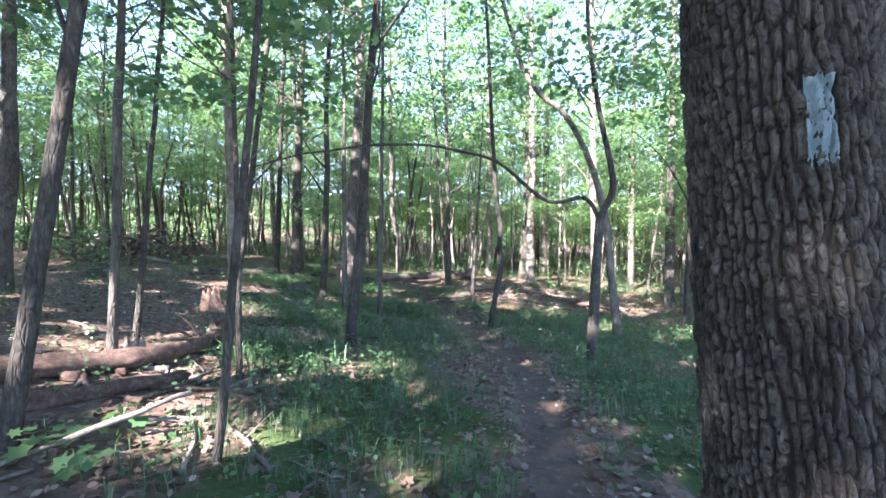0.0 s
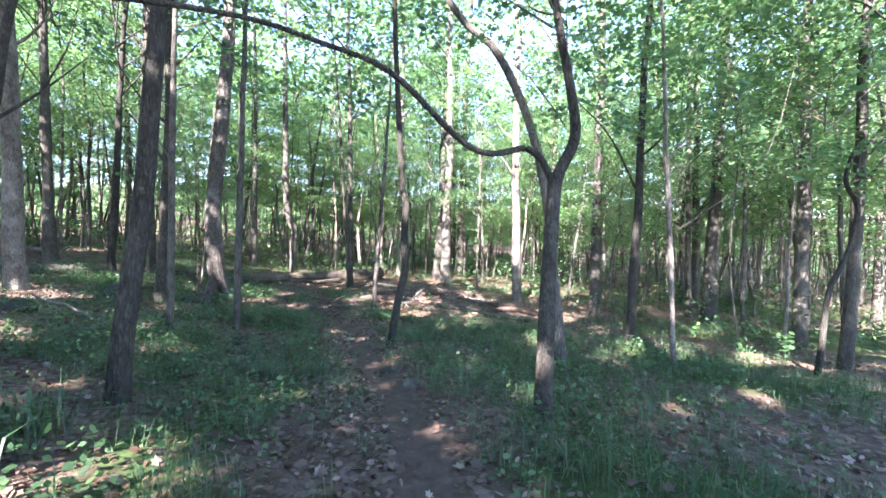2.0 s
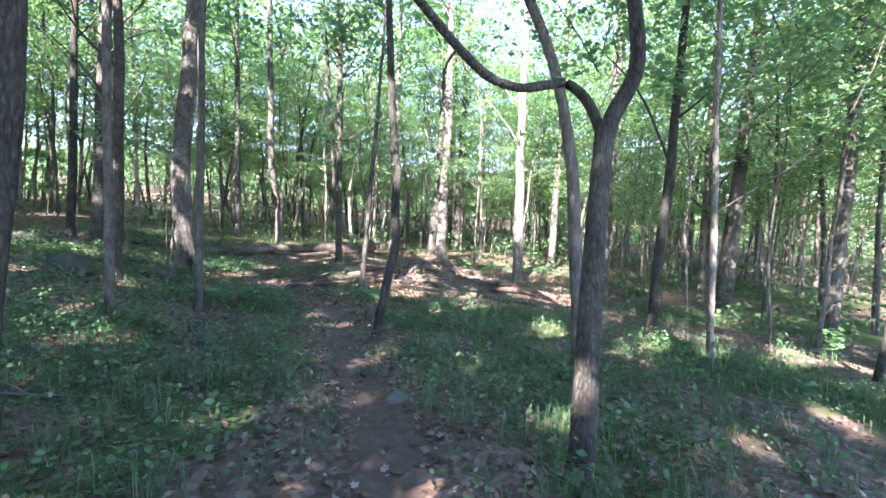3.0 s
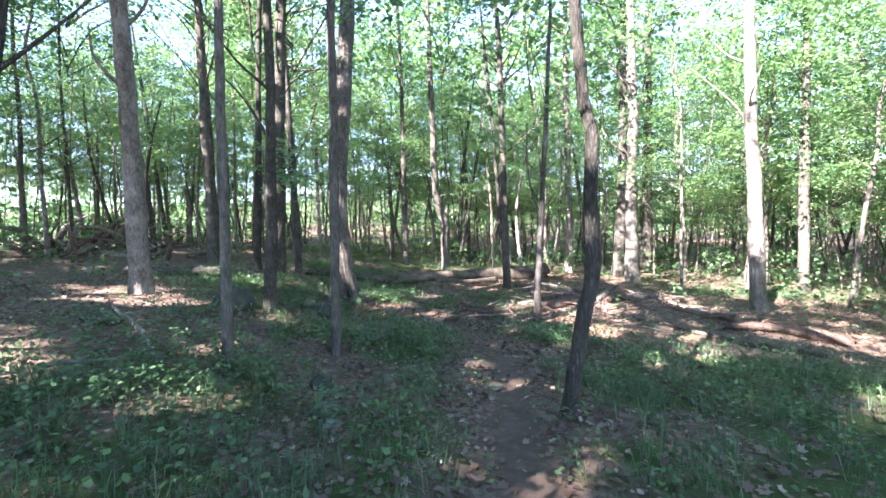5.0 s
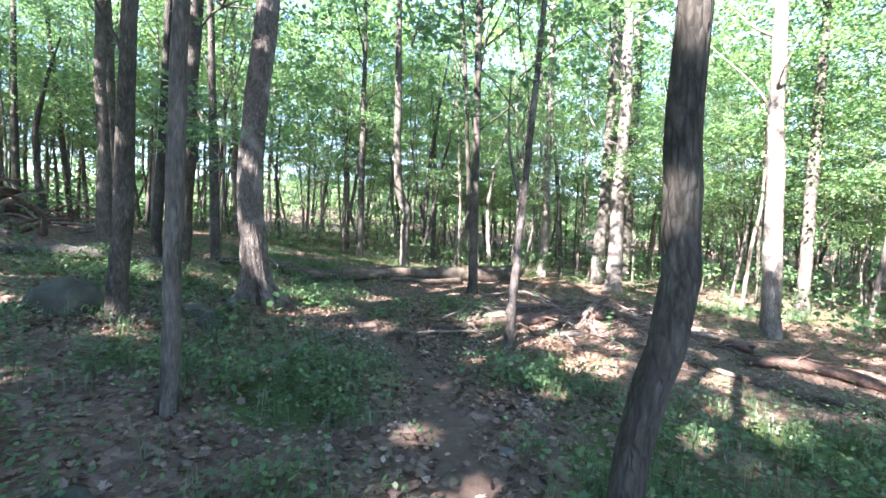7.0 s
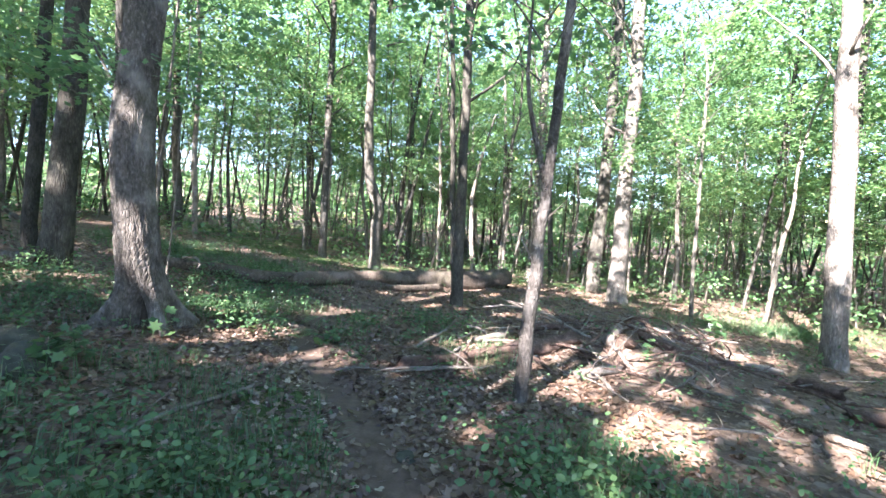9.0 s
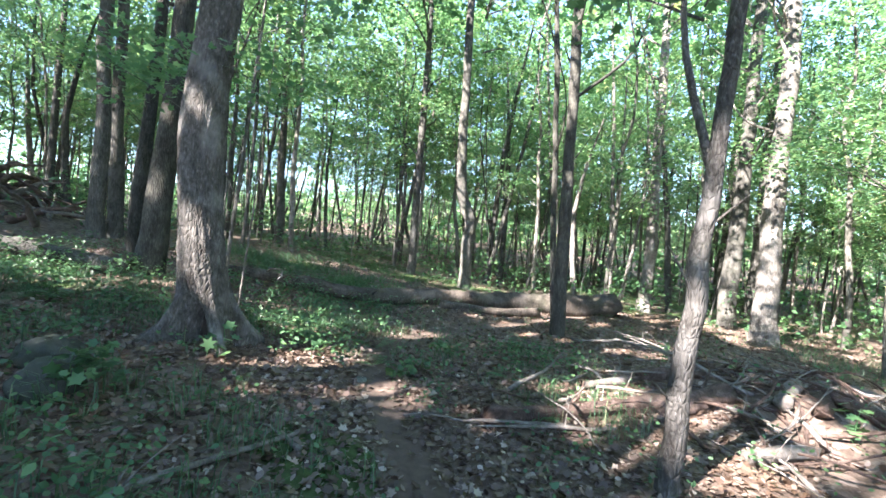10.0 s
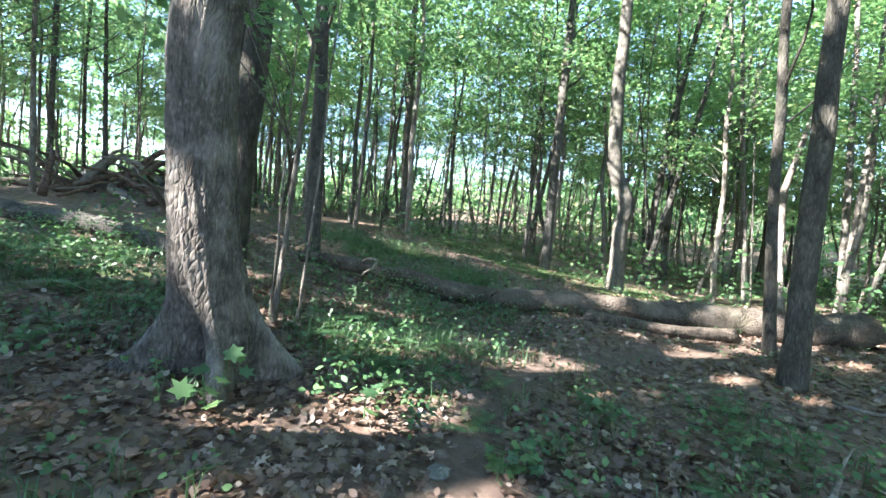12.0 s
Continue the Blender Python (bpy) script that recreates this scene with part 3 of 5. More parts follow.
# ---- the trees beside the trail ----
# x, y, radius, lean x, lean y, height, bark, kind of crown, words
STANDING = [
    (-1.66, 7.28, 0.100, 0.095, 0.014, 15, BARK_DARK, "c", "slim dark-barked tree standing in thin grass"),
    (7.17, 19.20, 0.195, -0.029, 0.015, 20, BARK_PALE, "c", "tall pale-barked tree with sunlit trunk"),
    (0.36, 20.98, 0.13, -0.028, 0.002, 19, BARK_DARK, "c", "straight dark tree standing beside the fallen log"),
    (0.27, 22.70, 0.085, -0.10, 0.0, 16, BARK_DARK, "c", "slim dark tree standing close behind a darker one"),
    (-6.48, 18.13, 0.215, 0.025, 0.05, 20, BARK_DARK, "c", "thick dark-barked tree behind the hollow maple"),
    (-7.40, 18.60, 0.120, 0.02, 0.0, 16, BARK_DARK, "c", "slim tree close to a thicker neighbour"),
    (-7.06, 14.03, 0.205, -0.030, -0.030, 20, BARK_PALE, "c", "old forest tree with pale worn root flare"),
    (-2.60, 10.85, 0.066, 0.005, 0.0, 13, BARK_SMOOTH, "h", "slim smooth-barked tree among low herbs"),
    (-4.01, 13.97, 0.120, 0.0, 0.0, 16, BARK_DARK, "c", "dark tree standing beside a boulder"),
    (-1.85, 12.20, 0.078, 0.012, 0.0, 14, BARK_SMOOTH, "h", "slim smooth grey tree on grass"),
    (-9.83, 19.62, 0.170, -0.03, -0.03, 18, BARK, "c", ""),
    (5.41, 27.60, 0.250, 0.03, -0.01, 20, BARK, "c", ""),
    (3.14, 28.30, 0.200, 0.02, 0.0, 20, BARK_PALE, "c", "tall tree with pale sunlit patches on its bark"),
    (8.27, 37.00, 0.310, 0.0, 0.0, 21, BARK, "c", ""),
    (-10.15, 20.28, 0.160, -0.03, -0.05, 18, BARK, "c", ""),
    (-6.73, 19.90, 0.130, -0.03, -0.03, 15, BARK, "c", ""),
    (13.18, 15.75, 0.250, 0.023, -0.02, 20, BARK, "c", "stout dark tree on the falling slope"),
    (6.24, 9.10, 0.055, -0.046, 0.036, 11, BARK_PALE, "h", "thin pale-stemmed young tree"),
    (9.52, 17.20, 0.210, 0.0, 0.0, 19, BARK, "c", ""),
    (6.66, 10.99, 0.105, 0.031, -0.023, 14, BARK_DARK, "h", "slim leaning dark tree"),
    (12.69, 12.04, 0.180, -0.01, 0.01, 19, BARK, "c", ""),
    (21.39, 15.97, 0.180, 0.0, 0.0, 19, BARK, "c", ""),
    (-2.85, 2.28, 0.062, 0.10, 0.11, 13, BARK_DARK, "h", "leaning smooth-barked tree beside a rotten log"),
    (-3.57, 4.11, 0.053, 0.022, 0.017, 12, BARK_SMOOTH, "h", "thin grey young tree above the rotten log"),
    (-1.52, 2.40, 0.033, 0.094, 0.05, 8, BARK_DARK, "h", "thin dark sapling leaning over herbs"),
    (-2.22, 4.19, 0.034, 0.01, 0.006, 8, BARK_DARK, "h", "thin straight dark sapling"),
    (-5.10, 9.85, 0.085, 0.13, 0.06, 14, BARK_DARK, "c", "leaning grey tree on the bank"),
    (-3.80, 4.75, 0.040, 0.08, 0.06, 9, BARK_DARK, "h", "thin leaning sapling on the bank"),
    (10.65, 23.38, 0.185, 0.0, 0.0, 20, BARK, "c", ""),
    (7.72, 32.00, 0.320, 0.03, -0.01, 20, BARK, "c", ""),
    (-4.73, 26.57, 0.150, -0.01, 0.0, 17, BARK, "c", ""),
    (13.62, 17.20, 0.125, -0.013, 0.013, 16, BARK, "c", ""),
    (5.29, 24.80, 0.260, 0.005, 0.0, 19, BARK_PALE, "c", ""),
    (-16.42, 18.46, 0.085, 0.0, 0.0, 17, BARK, "c", ""),
    (-11.07, 27.73, 0.180, -0.04, -0.03, 18, BARK, "c", ""),
    (-15.69, 19.55, 0.065, -0.02, -0.04, 14, BARK, "c", ""),
    (-4.27, 17.44, 0.034, 0.032, 0.044, 7, BARK_PALE, "h", "thin crooked pale sapling beside the log's end"),
    (-4.42, 17.50, 0.017, 0.02, 0.03, 4, BARK_PALE, "n", "thin pale bare sapling stem beside the log's end"),
    (-4.12, 17.62, 0.018, 0.07, 0.05, 4.5, BARK_PALE, "n", "thin pale bare sapling stem beside the log's end"),
    (-14.5, 9.8, 0.18, 0.02, 0.0, 18, BARK, "c", ""),
    (-9.0, 8.2, 0.16, 0.03, 0.02, 17, BARK, "c", ""),
    (-8.2, 6.0, 0.11, 0.04, 0.03, 15, BARK, "c", ""),
    (10.2, 9.2, 0.12, 0.02, -0.02, 15, BARK, "c", ""),
    (16.0, 19.5, 0.20, 0.0, 0.0, 18, BARK, "c", ""),
]
for i, (x, y, r, lx, ly, tall, mat, how, words) in enumerate(STANDING):
    if how == "c":
        tree(x, y, r, (lx, ly), tall, mat=mat, label=words, crown=roof(x, y, 100 + i, tall), seed=100 + i, sides=18, wander=0.07, flare=0.95 if mat is BARK_PALE else 0.55, limbs=4)
    else:
        tree(x, y, r, (lx, ly), tall, mat=mat, label=words, crown=roof(x, y, 100 + i, tall, True) if how == "h" else None, seed=100 + i, flare=0.25, wander=0.03, limbs=2 if how == "h" else 0)

# the slim crooked tree at the trail's edge
tree(1.30, 10.72, 0.077, tall=13, spine=[(1.30, 10.72, -1.0), (1.43, 10.72, -0.22), (1.55, 10.71, 0.42), (1.56, 10.71, 1.1), (1.53, 10.71, 1.8), (1.46, 10.72, 2.4)],
     mat=BARK_DARK, label="slim crooked dark-barked tree at the trail's edge", crown=roof(1.3, 10.72, 201, 13, True), seed=201, flare=0.2)
# the thin leaner by the brush pile, forked above
lean_tree = tree(1.15, 15.81, 0.078, tall=9, spine=[(1.15, 15.81, -1.15), (1.185, 15.81, -0.75), (1.19, 15.81, -0.36), (1.235, 15.8, 0.2), (1.245, 15.8, 0.57), (1.31, 15.8, 1.27), (1.33, 15.8, 1.91), (1.40, 15.79, 2.64)],
                 mat=BARK_MAPLE, label="thin leaning grey tree with a fork and broken stubs", crown=roof(1.15, 15.81, 202, 11, True), seed=202, flare=0.2)
rng = np.random.default_rng(52)
lz = z_at(1.15, 15.81)
for (x0, y0, z0), (x1, y1, z1), r in (((1.29, 15.8, 1.1), (1.02, 15.75, 3.2), 0.036), ((1.22, 15.8, 0.3), (1.02, 15.7, 0.62), 0.013), ((1.27, 15.8, 0.75), (1.5, 15.75, 1.0), 0.011), ((1.19, 15.81, -0.5), (1.0, 15.7, -0.32), 0.012)):
    v, f = limb(rng, (x0 - 1.15, y0 - 15.81, z0 - lz), (x1 - 1.15, y1 - 15.81, z1 - lz), r, 0.0, 8, 7)
    child("limb" if r > 0.03 else "branch_stub", build("limb", v, f, BARK_MAPLE, True), lean_tree)
# the kinked pale tree behind the log
tree(-2.74, 26.31, 0.21, tall=17, spine=[(-2.74, 26.31, -0.95), (-2.72, 26.3, 0.6), (-2.70, 26.29, 1.4), (-3.06, 26.12, 2.7), (-3.16, 26.07, 5.0), (-3.2, 26.04, 6.6)],
     mat=BARK, label="grey tree with a kink in its trunk behind the fallen log", crown=roof(-2.74, 26.31, 203, 17), seed=203)
# the crooked young tree on the falling slope
tree(8.62, 8.51, 0.055, tall=8, spine=[(8.62, 8.51, -1.25), (8.74, 8.51, -0.39), (8.87, 8.51, 0.32), (9.30, 8.51, 1.14), (9.38, 8.51, 1.81), (9.12, 8.51, 2.22), (9.29, 8.51, 2.79), (9.81, 8.51, 3.14)],
     mat=BARK_DARK, label="crooked dark young tree on the falling slope", crown=roof(8.62, 8.51, 205, 9, True), seed=205, flare=0.2)
# the leaning neighbour of the forked tree
bent = tree(3.95, 8.95, 0.105, tall=9.5, spine=[(3.95, 8.95, -1.1), (3.82, 8.98, 0.6), (3.68, 9.02, 1.8), (3.25, 9.13, 3.3), (2.8, 9.25, 4.2), (2.3, 9.4, 4.7), (1.9, 9.5, 5.4)],
            mat=BARK_SMOOTH, label="slim grey tree whose top leans over the trail", crown=roof(3.95, 8.95, 204, 11, True), seed=204, flare=0.25)

# the forked tree with a long arching branch
FX, FY = 2.42, 6.25
fork = new("tree")
fz = z_at(FX, FY)
fork.location = (FX, FY, fz)


def fork_part(nm, pts, r0, r1, n=26, sides=12, seed=0, flare=0.0):
    line = spline([(a - FX, b - FY, c - fz) for a, b, c in pts], n)
    v, f = tube(line, np.linspace(r0, r1, n), sides, 0.07, seed, flare)
    return child(nm, build(nm, v, f, BARK_DARK, True), fork)


fork_part("trunk", [(2.42, 6.25, fz - 0.2), (2.46, 6.32, fz + 0.3), (2.55, 6.5, 0.3), (2.65, 6.65, 1.1), (2.73, 6.75, 1.74)], 0.085, 0.078, seed=1, flare=0.3)
fork_part("limb", [(2.70, 6.72, 1.55), (2.78, 6.75, 1.78), (2.93, 6.71, 2.15), (2.88, 6.73, 2.65), (2.74, 6.75, 3.3), (2.6, 6.79, 4.2), (2.5, 6.8, 5.4), (2.6, 6.9, 7.5), (2.5, 7.0, 10.0)], 0.066, 0.02, 40, seed=2)
fork_part("limb", [(2.72, 6.74, 1.60), (2.62, 6.84, 1.90), (2.46, 6.88, 2.03), (2.27, 6.85, 1.99), (2.07, 6.81, 1.94), (1.82, 6.75, 1.96), (1.55, 6.69, 2.12), (0.94, 6.54, 2.58), (0.31, 6.39, 2.72),
                   (-0.27, 6.25, 2.79), (-1.07, 6.07, 2.74), (-1.69, 5.92, 2.62), (-2.08, 5.83, 2.55), (-2.69, 5.68, 2.34)], 0.045, 0.012, 60, 8, seed=3)
fork_part("twig", [(1.55, 6.69, 2.12), (1.45, 6.6, 1.95), (1.42, 6.5, 1.7)], 0.012, 0.004, 8, 5, seed=4)
fork_part("twig", [(-1.0, 6.1, 2.74), (-1.3, 6.0, 3.1), (-1.7, 5.8, 3.5)], 0.012, 0.004, 8, 5, seed=5)
child("crown", roof(FX, FY, 79, 12, True)[0], fork)
tagged(fork, "forked dark tree with a long arching branch over the trail", "tree", "trees of the wood")

# the old maple with a hollow, spreading foot
MX, MY = -3.41, 16.42
mz = z_at(MX, MY)
maple = new("tree")
maple.location = (MX, MY, mz)


def maple_trunk():
    n, sides = 150, 84
    line = spline([(0, 0, -0.25), (0.0, 0, 0.0), (-0.04, -0.06, 0.5), (-0.09, -0.15, 1.1), (-0.16, -0.2, 2.4), (-0.11, -0.12, 3.9), (-0.02, 0.0, 5.4), (0.15, 0.1, 9.0), (0.2, 0.0, 14.0), (0.3, 0.1, 19.0)], n)
    rng = np.random.default_rng(77)
    ang = np.linspace(0, 2 * np.pi, sides, endpoint=False)
    # root spurs: direction, reach, breadth
    spurs = [(-2.15, 1.0, 0.36), (-0.60, 0.46, 0.36), (0.95, 0.6, 0.30), (2.1, 0.6, 0.4), (3.0, 0.6, 0.4)]
    verts = []
    for i, c in enumerate(line):
        h = c[2]
        r = 0.235 * (1 - 0.6 * np.clip(h / 19, 0, 1) ** 0.9) * np.ones(sides)
        for d, reach, wide in spurs:
            da = np.angle(np.exp(1j * (ang - d)))
            r = r + reach * 0.60 * (0.6 * math.exp(-(max(h, 0) / 0.26) ** 1.3) + 0.4 * math.exp(-max(h, 0) / 0.33)) * np.exp(-(da / (wide * (0.8 + 0.5 * min(max(h, 0), 0.6)))) ** 2)
        da = np.angle(np.exp(1j * (ang + 1.42)))
        r = r - 0.36 * math.exp(-((h - 0.13) / 0.27) ** 2) * np.exp(-(da / 0.46) ** 2)
        r = np.maximum(r, 0.05)
        knob = np.angle(np.exp(1j * (ang - 2.6)))
        r = r + 0.10 * math.exp(-((h - 2.35) / 0.2) ** 2) * np.exp(-(knob / 0.35) ** 2)
        r = r + np.array([0.022 * noise.noise((3.1 * math.cos(t), 3.1 * math.sin(t), h * 1.1)) + 0.012 * noise.noise((9 * math.cos(t), 9 * math.sin(t), h * 2.6)) + 0.012 * noise.noise((22 * math.cos(t), 22 * math.sin(t), h * 6.0)) for t in ang]) + rng.normal(0, 0.002, sides)
        verts.append(np.stack([c[0] + r * np.cos(ang), c[1] + r * np.sin(ang), np.full(sides, h)], 1))
    faces = [(i * sides + j, i * sides + (j + 1) % sides, (i + 1) * sides + (j + 1) % sides, (i + 1) * sides + j) for i in range(n - 1) for j in range(sides)]
    return np.concatenate(verts), faces


v, f = maple_trunk()
child("trunk", build("trunk", v, f, BARK_MAPLE, True), maple, "grey furrowed trunk with spreading root flare")
# solid core inside the cavity, its dark colour standing for the shade in there
v, f = tube(spline([(0.01, -0.05, -0.05), (0.01, -0.05, 0.14), (0.0, -0.06, 0.36)], 8), [0.09, 0.09, 0.085, 0.08, 0.07, 0.06, 0.05, 0.03], 12, 0.1, 9)
child("hollow", build("hollow", v, f, HOLLOW_SHADE, True), maple, "core coloured dark as the shade inside the root hollow")
child("crown", roof(MX, MY, 77, 19.0)[0], maple)
tagged(maple, "old maple with hollow flared foot beside the trail", "tree", "trees of the wood")

# the blazed tree by the trail: deep plated bark in real relief
BX, BY = 1.09, 0.74
bz = z_at(BX, BY)
blazed = new("tree")
blazed.location = (BX, BY, bz)


def plated(h, a, seed=3.0):
    """Relief of staggered bark plates, 0 in the furrows to 1 on the plates."""
    w = a / (2 * math.pi) * 54
    u = w + 2.2 * h + 0.75 * noise.noise((math.cos(a) * 2.6, math.sin(a) * 2.6, h * 3.2 + seed)) + 0.4 * noise.noise((math.cos(a) * 7, math.sin(a) * 7, h * 11))
    col = math.floor(u)
    long = 0.07 + 0.035 * math.sin(col % 54 * 12.9)
    v = h / long + 7.3 * math.sin(col % 54 * 4.7) + 0.5 * noise.noise((u * 1.5, h * 16, seed + 4))
    row = math.floor(v)
    fu, fv = min(u - col, 1 - u + col), min(v - row, 1 - v + row)
    d = min(fu * 2.7, 0.12 + fv * 3.2)
    lift = 0.72 + 0.28 * math.sin(col * 3.7 + row * 8.1)
    k = max(0.0, min(1.0, d * 1.35 - 0.1))
    return k * k * (3 - 2 * k) * lift + 0.1 * noise.noise((math.cos(a) * 30, math.sin(a) * 30, h * 40))


def blazed_trunk():
    sides, hs = 264, list(np.arange(-0.2, 2.9, 0.0125)) + list(np.linspace(3.0, 18, 20))
    verts, plate = [], []
    for h in hs:
        cx = -0.075 * h + 0.08
        r0 = 0.235 * (1 - 0.025 * h if h < 3 else 0.925 - 0.045 * (h - 3)) + 0.10 * math.exp(-max(h, 0) / 0.2)
        for j in range(sides):
            a = 2 * math.pi * j / sides
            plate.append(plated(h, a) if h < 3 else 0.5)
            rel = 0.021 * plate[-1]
            r = r0 * (1 + 0.03 * math.sin(3 * a + h)) + rel + 0.004 * noise.noise((a * 9, h * 22, 1.7))
            verts.append((cx + r * math.cos(a), r * math.sin(a), h))
    n = len(hs)
    faces = [(i * sides + j, i * sides + (j + 1) % sides, (i + 1) * sides + (j + 1) % sides, (i + 1) * sides + j) for i in range(n - 1) for j in range(sides)]
    return verts, faces, plate


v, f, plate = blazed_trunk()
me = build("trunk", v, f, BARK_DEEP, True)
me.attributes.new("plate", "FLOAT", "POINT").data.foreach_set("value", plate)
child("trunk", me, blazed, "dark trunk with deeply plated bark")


def blaze():
    """A worn painted strip that follows the plates of the bark."""
    verts, faces, keep = [], [], {}
    a0, h0 = radians(251), 1.685
    na, nh = 34, 70
    for i in range(nh):
        for k in range(na):
            u, w = k / (na - 1), i / (nh - 1)
            h, a = h0 + 0.28 * w, a0 + radians(16) * (u - 0.5)
            rel = plated(h, a)
            r = 0.235 * (1 - 0.025 * h) * (1 + 0.03 * math.sin(3 * a + h)) + 0.10 * math.exp(-h / 0.2) + 0.021 * rel + 0.004 * noise.noise((a * 9, h * 22, 1.7)) + 0.003
            rag = 0.10 * noise.noise((a * 30, 2.0, 4.0)) + 0.05 * noise.noise((a * 90, h * 30, 4.0))
            chip = noise.noise((a * 60, h * 60, 8.0)) + 0.5 * noise.noise((a * 25, h * 20, 2.0))
            keep[(i, k)] = 0.2 + rag < w < 0.97 + 0.4 * rag and 0.04 + 0.5 * rag < u < 0.96 - 0.5 * rag and chip < 0.30 + 0.5 * w
            verts.append((-0.075 * h + 0.08 + r * math.cos(a), r * math.sin(a), h))
    for i in range(nh - 1):
        for k in range(na - 1):
            if keep[(i, k)] and keep[(i + 1, k + 1)]:
                faces.append((i * na + k, i * na + k + 1, (i + 1) * na + k + 1, (i + 1) * na + k))
    return verts, faces


v, f = blaze()
child("blaze", build("blaze", v, f, PAINT, True), blazed, "worn pale blue painted trail blaze")
child("crown", roof(BX, BY, 78, 18.0)[0], blazed)
tagged(blazed, "thick plated-bark tree with a worn pale blue blaze", "tree", "trees of the wood")

# ---- added shade trees, saplings, further trees and the far woods ----
rng = np.random.default_rng(2024)


def clouds(x, y, lo, hi):
    """Whether a crown between those heights at x, y would stand in the light of a lit spot."""
    return any((x - SUN_TO.x / SUN_TO.z * k - a) ** 2 + (y - SUN_TO.y / SUN_TO.z * k - b) ** 2 < (1.25 + 0.5 * r) ** 2 for a, b, r in LIT_SPOTS for k in np.linspace(lo, hi, 6))


PLACED = [(s[0], s[1]) for s in STANDING] + [(1.3, 10.7), (1.15, 15.8), (-2.7, 26.3), (3.95, 8.95), (2.4, 6.2), (8.6, 8.5), (-3.4, 16.4), (1.06, 0.74)]


def clear_of(x, y, gap):
    return all((x - a) ** 2 + (y - b) ** 2 > gap * gap for a, b in PLACED)


# the first 52 are unseen trees, added behind and left to shade the trail
made = 0
for _ in range(6000):
    if made >= 124:
        break
    x, y = (rng.uniform(-24, 6), rng.uniform(-18, 8)) if made < 52 else (rng.uniform(-34, 26), rng.uniform(-22, 48))
    if -2.5 < y < 31 and abs(x - np.interp(y, TRAIL_Y, TRAIL_X)) < 9.5:
        continue
    if x < -9 and y > 12 and patchy(x, y, 3.0) > 0.4 or y > -2 and y < 2 and abs(x) < 5 or not clear_of(x, y, 3.0 if y < 8 and x < 0 else 4.2):
        continue
    PLACED.append((x, y))
    k = int(rng.integers(4))
    tall = float(rng.uniform(16, 21))
    tree(x, y, float(rng.uniform(0.11, 0.26)), tuple(rng.normal(0, 0.045, 2)), tall, wander=0.2, mat=BARK if rng.random() < 0.75 else BARK_PALE, crown=roof(x, y, 4000 + made, tall), seed=400 + made, sides=10)
    made += 1

made = 0
for _ in range(9000):
    if made >= 190:
        break
    a, d = rng.uniform(-1.3, 1.35), rng.uniform(9, 46)
    x, y = 0.5 - d * math.sin(a), 4 + d * math.cos(a)
    off = abs(x - np.interp(y, TRAIL_Y, TRAIL_X))
    if off < 5.8 and y < 26 or not clear_of(x, y, 1.5) or clouds(x, y, 2.5, 7.5):
        continue
    if x < -9 and y > 10 and patchy(x, y, 2.0) > 0.8 or 1 < x < 8 and 13 < y < 22.5:
        continue
    PLACED.append((x, y))
    k = int(rng.integers(4))
    g = float(rng.uniform(0.8, 1.55))
    tree(x, y, float(rng.uniform(0.025, 0.06)) * g, tuple(rng.normal(0, 0.09, 2)), 6.6 * g, wander=0.16, mat=BARK_PALE if rng.random() < 0.4 else BARK_SMOOTH, crown=UNDER[k], turn=float(rng.uniform(0, 6)), seed=700 + made, sides=7, grade=g, flare=0.1,
         name="sapling", label="young understorey tree with spreading green leaves", group="saplings of the understorey")
    made += 1

made = 0
for _ in range(9000):
    if made >= 100:
        break
    a, d = rng.uniform(-1.15, 1.35), rng.uniform(12, 40)
    x, y = 0.5 - d * math.sin(a), 6 + d * math.cos(a)
    if abs(x - np.interp(y, TRAIL_Y, TRAIL_X)) < 5.5 and y < 27 or not clear_of(x, y, 1.7) or clouds(x, y, 4.5, 11.5):
        continue
    if x < -9 and y > 10 and patchy(x, y, 2.0) > 0.8 or 1 < x < 8 and 13 < y < 22.5:
        continue
    PLACED.append((x, y))
    tall = float(rng.uniform(10, 14))
    tree(x, y, float(rng.uniform(0.05, 0.10)), tuple(rng.normal(0, 0.05, 2)), tall, wander=0.26, mat=BARK_PALE if rng.random() < 0.4 else BARK_SMOOTH, crown=MIDDLE[made % 3], turn=float(rng.uniform(0, 6)), seed=1900 + made, sides=8, grade=tall / 12.5, flare=0.15,
         label="slender half-grown tree with layered green leaves", group="half-grown trees")
    made += 1

# far woods, as one mass of stems and one of leaves
pieces = []
for i in range(1050):
    a, d = rng.uniform(-1.2, 1.5), rng.uniform(20, 80)
    x, y = -d * math.sin(a), 8 + d * math.cos(a)
    if not clear_of(x, y, 0.8) or a > 0.8 and i % 2:
        continue
    z, tall, r = z_at(x, y), rng.uniform(5, 15), 0.022 + 0.12 * rng.uniform(0, 1) ** 2.5
    lean, bow = rng.normal(0, 0.10, 2), rng.normal(0, 0.35, 2)
    pieces.append(tube(spline([(x, y, z - 0.2), (x + lean[0] * tall / 2 + bow[0], y + lean[1] * tall / 2 + bow[1], z + tall / 2), (x + lean[0] * tall, y + lean[1] * tall * 0.7, z + tall)], 5), [r, r * 0.85, r * 0.7, r * 0.5, r * 0.2], 6, 0.1, i, caps=False))
# every other stem gets pale bark, so that sunlight on it is in the colour
for nm, some, mat in (("far_tree_stems", pieces[::2], BARK), ("far_pale_stems", pieces[1::2], BARK_PALE)):
    v, f = joined(some)
    tagged(new(nm, build(nm, v, f, mat, True)), "crowded stems of the distant wood", "trees", kind="stuff")
c = []
